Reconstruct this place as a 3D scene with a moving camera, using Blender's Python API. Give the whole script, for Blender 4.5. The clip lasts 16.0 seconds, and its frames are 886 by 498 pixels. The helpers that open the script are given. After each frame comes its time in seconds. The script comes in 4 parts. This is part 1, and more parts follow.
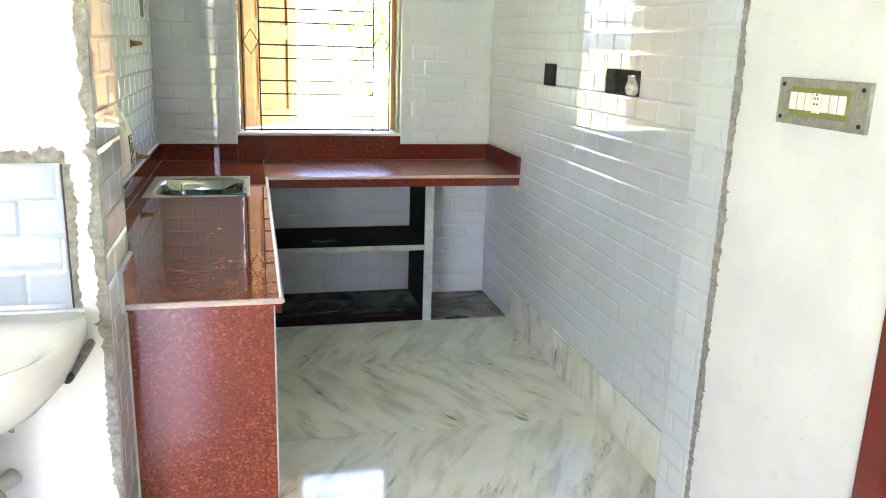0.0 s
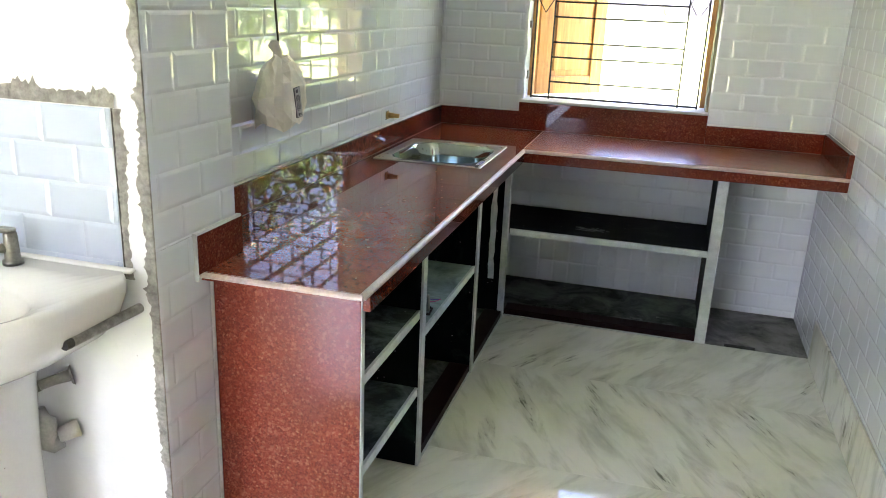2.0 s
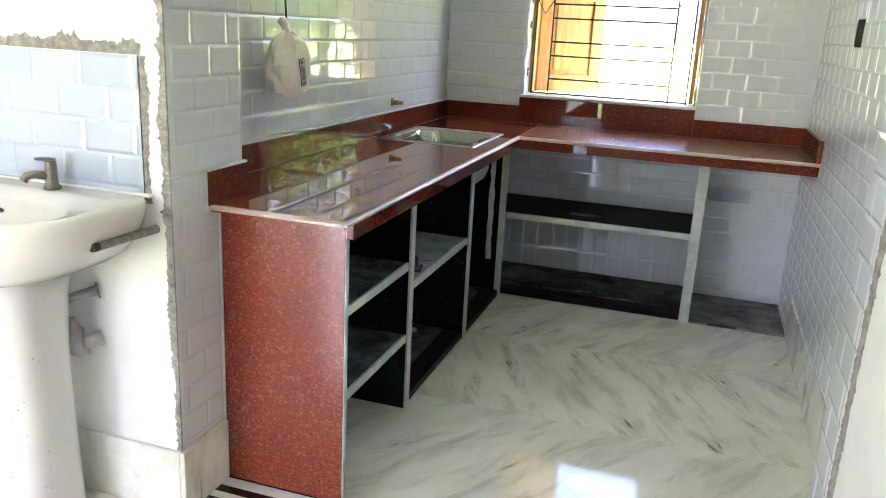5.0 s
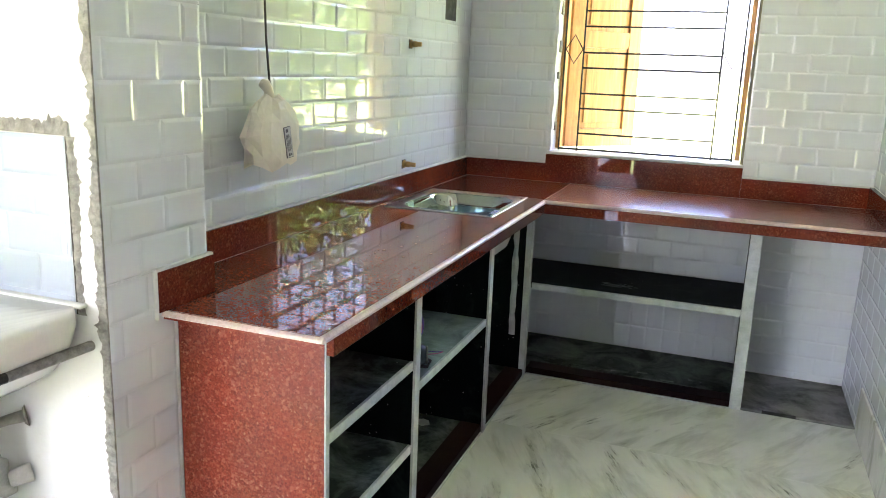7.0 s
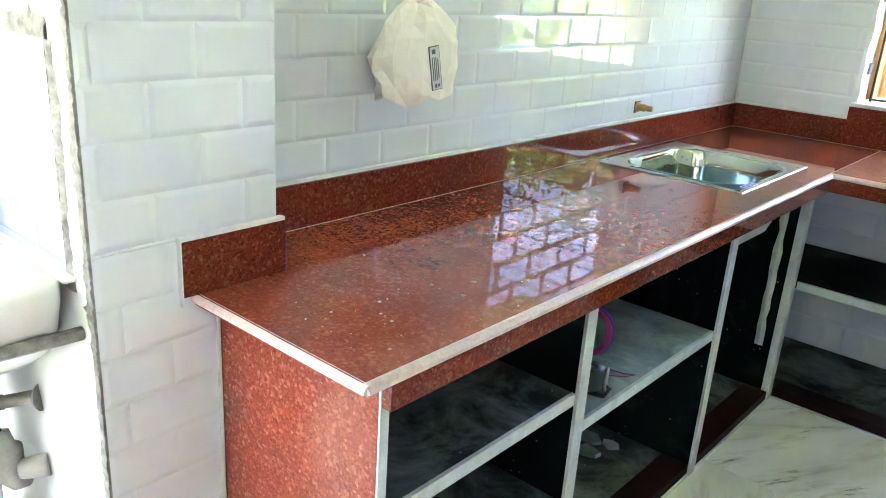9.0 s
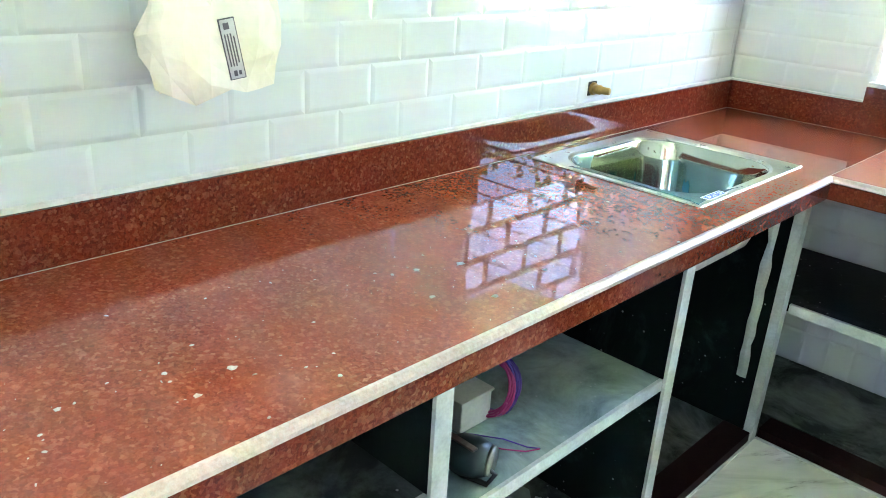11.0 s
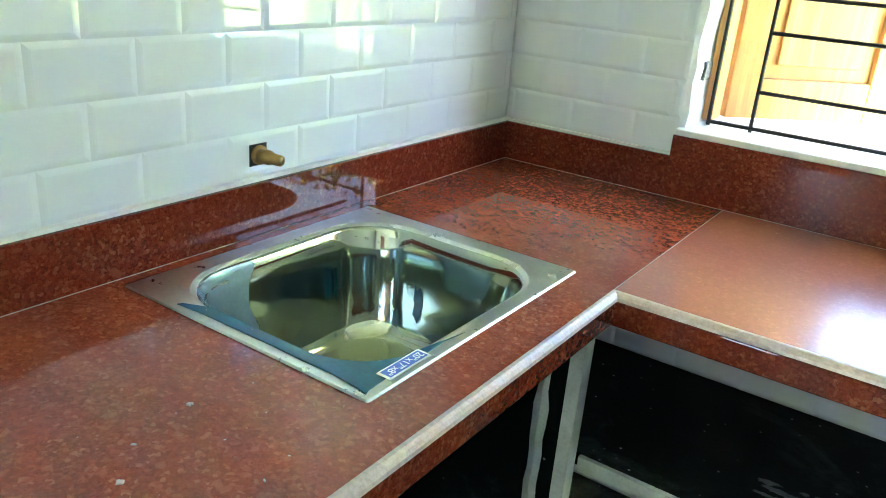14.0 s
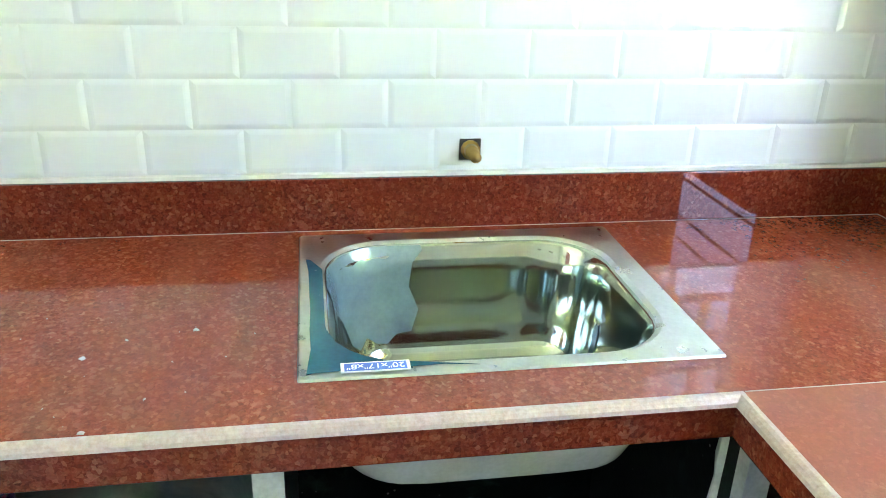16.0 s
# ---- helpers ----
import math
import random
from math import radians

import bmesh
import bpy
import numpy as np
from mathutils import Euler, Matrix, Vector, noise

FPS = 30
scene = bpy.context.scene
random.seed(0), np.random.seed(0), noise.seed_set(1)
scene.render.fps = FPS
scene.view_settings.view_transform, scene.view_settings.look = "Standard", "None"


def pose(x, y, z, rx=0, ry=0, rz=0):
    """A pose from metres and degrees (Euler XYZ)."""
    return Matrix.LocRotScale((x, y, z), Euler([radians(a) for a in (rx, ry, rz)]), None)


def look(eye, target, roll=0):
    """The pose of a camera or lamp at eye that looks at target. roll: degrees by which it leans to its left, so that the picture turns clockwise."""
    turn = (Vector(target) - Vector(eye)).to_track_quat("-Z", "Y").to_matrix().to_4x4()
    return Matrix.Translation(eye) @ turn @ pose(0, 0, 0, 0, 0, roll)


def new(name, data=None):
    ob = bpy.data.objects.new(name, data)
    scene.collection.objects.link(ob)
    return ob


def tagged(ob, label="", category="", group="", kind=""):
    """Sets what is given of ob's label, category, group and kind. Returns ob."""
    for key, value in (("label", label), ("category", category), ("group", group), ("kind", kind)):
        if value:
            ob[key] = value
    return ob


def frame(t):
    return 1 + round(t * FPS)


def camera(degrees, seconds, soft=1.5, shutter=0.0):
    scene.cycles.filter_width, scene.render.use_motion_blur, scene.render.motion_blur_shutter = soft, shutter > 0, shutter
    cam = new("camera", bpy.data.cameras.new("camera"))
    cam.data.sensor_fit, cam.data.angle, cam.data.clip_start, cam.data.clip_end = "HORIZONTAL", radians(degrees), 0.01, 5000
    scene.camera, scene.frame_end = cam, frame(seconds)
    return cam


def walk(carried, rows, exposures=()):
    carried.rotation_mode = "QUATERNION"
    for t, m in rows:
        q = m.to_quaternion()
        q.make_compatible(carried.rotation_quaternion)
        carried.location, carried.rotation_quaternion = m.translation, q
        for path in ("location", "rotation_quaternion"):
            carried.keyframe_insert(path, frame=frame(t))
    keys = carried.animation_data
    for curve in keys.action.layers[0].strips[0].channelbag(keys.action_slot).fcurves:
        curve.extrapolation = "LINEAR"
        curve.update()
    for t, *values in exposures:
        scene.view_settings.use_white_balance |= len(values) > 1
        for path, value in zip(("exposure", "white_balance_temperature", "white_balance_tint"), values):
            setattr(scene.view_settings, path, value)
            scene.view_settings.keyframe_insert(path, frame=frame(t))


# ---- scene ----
cam = camera(59.0, 16.0, 1.0)
PATH = [
    (0, (0.498, -1.97, 1.474), (0.963, -0.092, 0.97), 1.8),
    (0.5, (0.676, -1.85, 1.44), (0.962, 0.047, 0.874), 2.6),
    (1, (0.808, -1.643, 1.439), (0.915, 0.262, 0.84), 3.0),
    (1.5, (0.928, -1.523, 1.431), (0.73, 0.369, 0.815), 2.6),
    (2, (1.129, -1.447, 1.427), (0.626, 0.392, 0.823), 2.5),
    (2.5, (1.191, -1.461, 1.381), (0.567, 0.338, 0.769), 2.8),
    (3, (1.22, -1.584, 1.35), (0.612, 0.214, 0.72), 3.3),
    (3.5, (1.254, -1.676, 1.33), (0.674, 0.136, 0.713), 3.6),
    (4, (1.334, -1.696, 1.303), (0.757, 0.119, 0.693), 3.8),
    (4.5, (1.365, -1.71, 1.295), (0.784, 0.112, 0.71), 3.4),
    (6.8, (1.277, -1.387, 1.356), (0.704, 0.48, 0.925), 2.2),
    (7, (1.28, -1.295, 1.357), (0.612, 0.534, 0.903), 2.2),
    (7.5, (1.241, -1.096, 1.324), (0.395, 0.638, 0.796), 2.5),
    (8, (1.196, -0.867, 1.331), (0.231, 0.788, 0.755), 3.0),
    (8.2, (1.201, -0.803, 1.325), (0.157, 0.798, 0.738), 3.1),
    (10.3, (1.127, -0.25, 1.303), (-0.158, 1.094, 0.567), 3.7),
    (10.5, (1.124, -0.183, 1.3), (-0.151, 1.165, 0.554), 3.6),
    (11, (1.136, -0.031, 1.311), (-0.137, 1.315, 0.558), 3.5),
    (11.5, (1.144, 0.049, 1.301), (-0.091, 1.438, 0.563), 3.0),
    (11.8, (1.115, 0.088, 1.302), (-0.005, 1.575, 0.57), 3.3),
    (12, (1.066, 0.131, 1.306), (0.053, 1.695, 0.581), 3.5),
    (12.5, (0.962, 0.236, 1.319), (0.226, 1.958, 0.616), 3.8),
    (13, (0.915, 0.38, 1.308), (0.273, 2.147, 0.625), 3.9),
    (13.5, (0.956, 0.634, 1.322), (0.145, 2.335, 0.652), 4.1),
    (14, (0.94, 0.831, 1.295), (-0.087, 2.389, 0.575), 4.8),
    (14.5, (0.91, 1.033, 1.307), (-0.324, 2.394, 0.515), 4.9),
    (15, (0.998, 1.227, 1.291), (-0.535, 2.212, 0.465), 3.1),
    (15.5, (1.122, 1.364, 1.297), (-0.603, 1.935, 0.461), 2.4),
    (16, (1.241, 1.429, 1.307), (-0.575, 1.749, 0.532), 1.9),
]
EXPOSURES = [(0.0, 5.31, 6210, 25), (1.0, 5.66, 6260, 26), (1.5, 5.56, 6310, 26), (2.2, 5.08, 6310, 25), (3.0, 5.03, 6310, 25), (4.5, 5.13, 6310, 25), (7.0, 5.43, 6310, 24), (8.2, 5.78, 6060, 23), (10.3, 6.74, 5850, 13), (11.5, 6.84, 5800, 11), (13.0, 6.24, 5800, 8), (14.0, 5.99, 5960, 7), (14.5, 5.69, 5910, 6), (15.0, 5.99, 5940, 7), (15.5, 6.39, 6090, 10), (16.0, 6.56, 6190, 13)]
HALL_W = 0.95
walk(cam, [(t, look(eye, target, roll)) for t, eye, target, roll in PATH], EXPOSURES)

# ---- world, sun, lights ----
SUN_EL, SUN_ROT = radians(60), radians(140)
world = bpy.data.worlds.new("sky")
scene.world = world
world.use_nodes = True
wn = world.node_tree.nodes
sky = wn.new("ShaderNodeTexSky")
sky.sky_type, sky.sun_disc = "NISHITA", False
sky.air_density, sky.dust_density, sky.ozone_density = 0.6, 4.0, 0.6
sky.sun_elevation, sky.sun_rotation = SUN_EL, SUN_ROT
wn["Background"].inputs["Strength"].default_value = 0.15
world.node_tree.links.new(sky.outputs["Color"], wn["Background"].inputs["Color"])
sun = new("sun", bpy.data.lights.new("sun", "SUN"))
sun.data.energy, sun.data.angle, sun.data.color = 5.0, radians(0.53), (1.0, 0.95, 0.87)
sun.matrix_world = look((0, 0, 0), (-math.sin(SUN_ROT) * math.cos(SUN_EL), -math.cos(SUN_ROT) * math.cos(SUN_EL), -math.sin(SUN_EL)))
# daylight in the hall's open doorway behind the walk
hall_day = new("hall_daylight", bpy.data.lights.new("hall_daylight", "AREA"))
hall_day.data.shape, hall_day.data.size, hall_day.data.size_y = "RECTANGLE", 0.6, 1.9
hall_day.data.energy, hall_day.data.color = HALL_W, (0.95, 0.98, 1.0)
hall_day.matrix_world = look((-1.4, -4.48, 1.1), (-1.4, 0, 1.1))


# ---- materials ----
def shader(name, rough=0.5, metal=0.0):
    m = bpy.data.materials.new(name)
    m.use_nodes = True
    nt = m.node_tree
    b = nt.nodes["Principled BSDF"]
    b.inputs["Roughness"].default_value, b.inputs["Metallic"].default_value = rough, metal
    geo = nt.nodes.new("ShaderNodeNewGeometry")
    return m, nt, b, geo.outputs["Position"]


def ramp(nt, fac, *stops):
    r = nt.nodes.new("ShaderNodeValToRGB")
    el = r.color_ramp.elements
    while len(el) < len(stops):
        el.new(0.5)
    for e, (p, c) in zip(el, stops):
        e.position, e.color = p, (*c, 1) if len(c) == 3 else c
    nt.links.new(fac, r.inputs["Fac"])
    return r.outputs["Color"]


def g(v):
    return (v, v, v)


def noise_tex(nt, vec, scale, detail=4.0, rough=0.55, dist=0.0):
    n = nt.nodes.new("ShaderNodeTexNoise")
    n.inputs["Scale"].default_value, n.inputs["Detail"].default_value = scale, detail
    n.inputs["Roughness"].default_value, n.inputs["Distortion"].default_value = rough, dist
    nt.links.new(vec, n.inputs["Vector"])
    return n.outputs["Fac"]


def vor(nt, vec, scale, out="Distance", feature="F1"):
    n = nt.nodes.new("ShaderNodeTexVoronoi")
    n.feature = feature
    n.inputs["Scale"].default_value = scale
    nt.links.new(vec, n.inputs["Vector"])
    return n.outputs[out]


def mix(nt, fac, a, b, kind="MIX"):
    n = nt.nodes.new("ShaderNodeMix")
    n.data_type, n.blend_type = "RGBA", kind
    for v, i in ((fac, n.inputs[0]), (a, n.inputs[6]), (b, n.inputs[7])):
        if isinstance(v, (int, float)):
            i.default_value = v
        elif isinstance(v, tuple):
            i.default_value = (*v, 1)
        else:
            nt.links.new(v, i)
    return n.outputs[2]


def bump(nt, b, height, strength=0.3, dist=0.002):
    n = nt.nodes.new("ShaderNodeBump")
    n.inputs["Strength"].default_value, n.inputs["Distance"].default_value = strength, dist
    nt.links.new(height, n.inputs["Height"])
    nt.links.new(n.outputs["Normal"], b.inputs["Normal"])


def mapped(nt, vec, rot=(0, 0, 0), scale=(1, 1, 1), loc=(0, 0, 0)):
    n = nt.nodes.new("ShaderNodeMapping")
    n.inputs["Rotation"].default_value = [radians(a) for a in rot]
    n.inputs["Scale"].default_value, n.inputs["Location"].default_value = scale, loc
    nt.links.new(vec, n.inputs["Vector"])
    return n.outputs["Vector"]


def plain(name, col, rough=0.5, metal=0.0, var=0.12, scale=9.0, bumpy=0.0, fine=160.0):
    """A surface of one colour with stains and a fine grain."""
    m, nt, b, p = shader(name, rough, metal)
    dark = tuple(c * (1 - var) for c in col)
    lite = tuple(min(1, c * (1 + var * 0.6)) for c in col)
    c1 = ramp(nt, noise_tex(nt, p, scale), (0.3, dark), (0.7, lite))
    c2 = mix(nt, 0.35, c1, ramp(nt, noise_tex(nt, p, fine, 2), (0.3, dark), (0.7, lite)))
    nt.links.new(c2, b.inputs["Base Color"])
    nt.links.new(ramp(nt, noise_tex(nt, p, scale * 1.7), (0.3, g(rough * 0.8)), (0.7, g(min(1, rough * 1.25)))), b.inputs["Roughness"])
    if bumpy:
        bump(nt, b, noise_tex(nt, p, fine * 0.6, 4), bumpy, 0.002)
    return m


def granite_mat(name, rough, dust, lift=1.0, fade=0.0, film=(0.215, 0.05, 0.028), gloss=0.5, tone=1.0):
    """Red granite of interlocked crystals, 4 to 9 mm, with pale and near-black grains. dust: hazy smears; fade: blend
    towards the even colour film; tone: scales the stone's colour.
    """
    m, nt, b, p = shader(name, rough)
    wob = nt.nodes.new("ShaderNodeTexNoise")
    wob.inputs["Scale"].default_value, wob.inputs["Detail"].default_value = 120.0, 2.0
    nt.links.new(p, wob.inputs["Vector"])
    bend = nt.nodes.new("ShaderNodeVectorMath")
    bend.operation = "MULTIPLY_ADD"
    bend.inputs[1].default_value = (0.007, 0.007, 0.007)
    nt.links.new(wob.outputs["Color"], bend.inputs[0])
    nt.links.new(p, bend.inputs[2])
    q = bend.outputs["Vector"]

    def channels(scale):
        sep = nt.nodes.new("ShaderNodeSeparateColor")
        nt.links.new(vor(nt, q, scale, "Color"), sep.inputs["Color"])
        return sep.outputs
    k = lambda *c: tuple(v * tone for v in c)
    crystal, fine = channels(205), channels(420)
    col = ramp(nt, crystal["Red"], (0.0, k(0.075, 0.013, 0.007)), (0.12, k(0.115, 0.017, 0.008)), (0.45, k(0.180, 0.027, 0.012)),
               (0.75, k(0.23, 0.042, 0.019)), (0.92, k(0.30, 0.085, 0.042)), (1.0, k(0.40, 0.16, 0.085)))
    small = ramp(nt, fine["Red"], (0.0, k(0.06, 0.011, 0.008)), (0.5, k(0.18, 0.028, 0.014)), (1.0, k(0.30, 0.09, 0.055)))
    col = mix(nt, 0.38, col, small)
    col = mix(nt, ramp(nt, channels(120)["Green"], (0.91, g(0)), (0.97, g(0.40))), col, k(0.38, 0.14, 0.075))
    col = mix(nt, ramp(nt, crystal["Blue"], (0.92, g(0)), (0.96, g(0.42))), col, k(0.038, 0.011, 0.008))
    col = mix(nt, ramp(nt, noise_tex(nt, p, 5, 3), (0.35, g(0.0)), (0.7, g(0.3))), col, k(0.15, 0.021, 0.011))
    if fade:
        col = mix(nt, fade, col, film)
    smear = ramp(nt, noise_tex(nt, mapped(nt, p, (0, 0, 25), (3, 9, 3)), 1.6, 5, 0.65), (0.42, g(0)), (0.75, g(dust)))
    col = mix(nt, smear, col, (0.30, 0.12, 0.075))
    if lift > 1.0:
        chips = ramp(nt, noise_tex(nt, p, 140, 5, 0.7), (0.3, g(0.5)), (0.65, g(0.80)))
        col = mix(nt, chips, col, (0.58, 0.51, 0.48))
        bump(nt, b, noise_tex(nt, p, 130, 4), 0.5, 0.002)
    # kerbs: nearly black, the shade under the worktop put into the stone's colour
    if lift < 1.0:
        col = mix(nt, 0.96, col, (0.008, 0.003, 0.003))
    nt.links.new(col, b.inputs["Base Color"])
    nt.links.new(mix(nt, smear, g(rough), g(min(1.0, rough + 0.05))), b.inputs["Roughness"])
    b.inputs["Specular IOR Level"].default_value = gloss
    return m


def tile_mat(name, lo, hi):
    m, nt, b, p = shader(name, 0.06)
    oi = nt.nodes.new("ShaderNodeObjectInfo")
    c = ramp(nt, oi.outputs["Random"], (0.0, lo), (1.0, hi))
    c = mix(nt, ramp(nt, noise_tex(nt, p, 7, 4), (0.45, g(0)), (0.8, g(0.16))), c, (0.55, 0.57, 0.57))
    nt.links.new(c, b.inputs["Base Color"])
    haze = ramp(nt, noise_tex(nt, p, 3.5, 5, 0.6), (0.35, g(0.006)), (0.75, g(0.03)))
    nt.links.new(haze, b.inputs["Roughness"])
    bump(nt, b, noise_tex(nt, p, 22, 2), 0.04, 0.002)
    b.inputs["Specular IOR Level"].default_value = 0.5
    return m


def marble_mat(name, turn, shift):
    """Pale olive-white marble with clusters of short dark strokes that run at one angle in each slab."""
    m, nt, b, p = shader(name, 0.1)
    v = mapped(nt, p, (0, 0, turn), (1, 1, 1), (shift, shift * 0.7, 0))
    warp = noise_tex(nt, mapped(nt, v, (0, 0, 0), (1.3, 3.2, 3)), 1.6, 5, 0.6, 0.4)
    streaks = noise_tex(nt, mapped(nt, v, (0, 0, 0), (2.2, 10, 3)), 1.3, 7, 0.62, 0.5)
    fine = noise_tex(nt, mapped(nt, v, (0, 0, 4), (11, 62, 3)), 1.1, 5, 0.65, 0.3)
    group = noise_tex(nt, mapped(nt, v, (0, 0, 0), (1.6, 4.5, 3), (3.1, 0.7, 0)), 1.5, 3, 0.5)
    col = ramp(nt, warp, (0.3, (0.64, 0.655, 0.57)), (0.5, (0.77, 0.78, 0.70)), (0.7, (0.85, 0.85, 0.79)))
    col = mix(nt, ramp(nt, streaks, (0.50, g(0)), (0.60, g(0.28)), (0.72, g(0.60))), col, (0.31, 0.325, 0.25))
    cluster = ramp(nt, group, (0.53, g(0)), (0.62, g(1)))
    stroke = ramp(nt, fine, (0.51, g(0)), (0.62, g(0.85)))
    body = ramp(nt, streaks, (0.52, g(0)), (0.60, g(1)))
    col = mix(nt, mix(nt, mix(nt, cluster, g(0), stroke), g(0), body), col, (0.13, 0.135, 0.105))
    nt.links.new(col, b.inputs["Base Color"])
    nt.links.new(ramp(nt, noise_tex(nt, p, 4, 5), (0.3, g(0.035)), (0.75, g(0.09))), b.inputs["Roughness"])
    b.inputs["Specular IOR Level"].default_value = 1.0
    return m


def plaster_mat():
    m, nt, b, p = shader("white_plaster", 0.85)
    c = ramp(nt, noise_tex(nt, p, 3, 5, 0.6), (0.3, (0.64, 0.655, 0.65)), (0.7, (0.76, 0.765, 0.755)))
    blot = ramp(nt, noise_tex(nt, p, 14, 5, 0.7), (0.62, g(0)), (0.74, g(0.35)))
    c = mix(nt, blot, c, (0.50, 0.52, 0.50))
    specks = ramp(nt, vor(nt, p, 26), (0.02, g(0.7)), (0.06, g(0)))
    c = mix(nt, specks, c, (0.30, 0.28, 0.25))
    nt.links.new(c, b.inputs["Base Color"])
    bump(nt, b, noise_tex(nt, p, 60, 5), 0.35, 0.003)
    return m


def cement_mat():
    m, nt, b, p = shader("raw_cement", 0.95)
    c = ramp(nt, noise_tex(nt, p, 45, 6, 0.7), (0.3, (0.16, 0.155, 0.14)), (0.7, (0.40, 0.385, 0.35)))
    nt.links.new(c, b.inputs["Base Color"])
    bump(nt, b, noise_tex(nt, p, 120, 6, 0.7), 0.9, 0.006)
    return m


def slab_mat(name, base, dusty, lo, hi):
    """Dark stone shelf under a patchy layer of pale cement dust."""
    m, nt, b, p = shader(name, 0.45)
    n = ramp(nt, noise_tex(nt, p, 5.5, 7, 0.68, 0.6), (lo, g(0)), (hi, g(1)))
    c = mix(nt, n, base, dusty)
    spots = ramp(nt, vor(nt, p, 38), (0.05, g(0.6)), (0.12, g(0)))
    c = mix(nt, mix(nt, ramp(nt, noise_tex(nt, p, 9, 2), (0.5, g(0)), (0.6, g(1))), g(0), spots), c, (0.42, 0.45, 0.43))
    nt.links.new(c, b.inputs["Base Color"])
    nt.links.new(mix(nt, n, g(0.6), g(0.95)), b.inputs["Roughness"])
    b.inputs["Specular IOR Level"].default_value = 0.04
    bump(nt, b, noise_tex(nt, p, 90, 5), 0.3, 0.002)
    return m


def wood_mat():
    m, nt, b, p = shader("orange_wood", 0.5)
    v = mapped(nt, p, (0, 0, 0), (14, 14, 1.2))
    c = ramp(nt, noise_tex(nt, v, 3, 6, 0.6, 0.8), (0.3, (0.40, 0.17, 0.05)), (0.55, (0.56, 0.27, 0.08)), (0.75, (0.66, 0.38, 0.14)))
    st = ramp(nt, noise_tex(nt, p, 9, 5, 0.7), (0.58, g(0)), (0.7, g(0.5)))
    nt.links.new(mix(nt, st, c, (0.26, 0.12, 0.05)), b.inputs["Base Color"])
    bump(nt, b, noise_tex(nt, v, 6, 4), 0.3, 0.002)
    return m


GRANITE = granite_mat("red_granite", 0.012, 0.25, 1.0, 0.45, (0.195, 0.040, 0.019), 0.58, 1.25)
# upstands and aprons: same stone, their shade put in by a lower tone
GRANITE_SHADED = granite_mat("red_granite_shaded", 0.012, 0.0, 1.0, 0.28, (0.105, 0.016, 0.007), 0.25, 0.74)
GRANITE_END = granite_mat("red_granite_end_panel", 0.13, 0.0, 1.0, 0.30, (0.185, 0.036, 0.025), 0.55, 1.05)
# back slab: dust, with the window's sheen put into the paler film colour
GRANITE_DUST_SHEEN = granite_mat("red_granite_dust_sheen", 0.25, 0.5, 1.0, 0.68, (0.33, 0.13, 0.09), 0.9, 1.1)
GRANITE_KERB_SHADED = granite_mat("red_granite_kerb_shaded", 0.5, 0.0, 0.3, gloss=0.1)
GRANITE_RAW = granite_mat("red_granite_unpolished_edge", 0.28, 0.3, 2.0)
TILE = tile_mat("glazed_tile", (0.61, 0.645, 0.68), (0.63, 0.665, 0.70))
TILE_BLUE = tile_mat("pale_blue_glazed_tile", (0.40, 0.46, 0.56), (0.43, 0.49, 0.59))
MARBLE_A = marble_mat("marble_slab_a", 62, 0.3)
MARBLE_B = marble_mat("marble_slab_b", -58, 1.9)
MARBLE_C = marble_mat("marble_slab_c", -58, 4.1)
MARBLE_HALL = marble_mat("marble_hall", 25, 7.0)
PLASTER = plaster_mat()
CEMENT = cement_mat()
GROUT = plain("pale_grout", (0.60, 0.61, 0.61), 0.8, 0, 0.12, 30, 0.3)
SKIRT = marble_mat("marble_skirting", 25, 2.7)
EDGE = plain("pale_stone_edge", (0.47, 0.505, 0.485), 0.6, 0, 0.28, 22, 0.4)
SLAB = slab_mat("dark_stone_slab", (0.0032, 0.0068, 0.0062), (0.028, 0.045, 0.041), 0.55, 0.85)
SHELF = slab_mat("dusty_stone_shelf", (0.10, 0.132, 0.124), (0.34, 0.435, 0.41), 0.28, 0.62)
# first bay's shelves: darker than the middle one, dust in patches
SHELF_DARKER = slab_mat("darker_stone_shelf", (0.022, 0.028, 0.026), (0.22, 0.27, 0.255), 0.42, 0.78)
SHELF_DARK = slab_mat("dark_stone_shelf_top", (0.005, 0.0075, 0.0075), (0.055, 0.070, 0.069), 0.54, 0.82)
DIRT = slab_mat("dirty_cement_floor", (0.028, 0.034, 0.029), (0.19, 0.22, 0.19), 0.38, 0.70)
DIRT_PALE = slab_mat("pale_cement_patch", (0.07, 0.07, 0.066), (0.30, 0.30, 0.28), 0.32, 0.6)
BLACK_STONE = plain("black_granite_strip", (0.012, 0.012, 0.013), 0.12, 0, 0.3)
WHITE_STONE = plain("white_marble_strip", (0.66, 0.67, 0.66), 0.15, 0, 0.15)
WOOD = wood_mat()
RED_WOOD = plain("red_brown_painted_wood", (0.17, 0.03, 0.022), 0.4, 0, 0.3, 12)
IRON = plain("black_iron", (0.012, 0.011, 0.010), 0.5, 0.3, 0.3)
STEEL = plain("polished_steel", (0.42, 0.45, 0.385), 0.08, 1.0, 0.08, 12)
STEEL_RIM = plain("brushed_steel", (0.58, 0.60, 0.55), 0.32, 1.0, 0.18, 14)
STEEL_DULL = plain("dull_steel", (0.25, 0.24, 0.205), 0.38, 1.0, 0.3, 20)
BRASS = plain("brass", (0.44, 0.29, 0.11), 0.35, 1.0, 0.25, 30)
CERAMIC = plain("white_ceramic", (0.74, 0.735, 0.71), 0.12, 0, 0.06, 5)
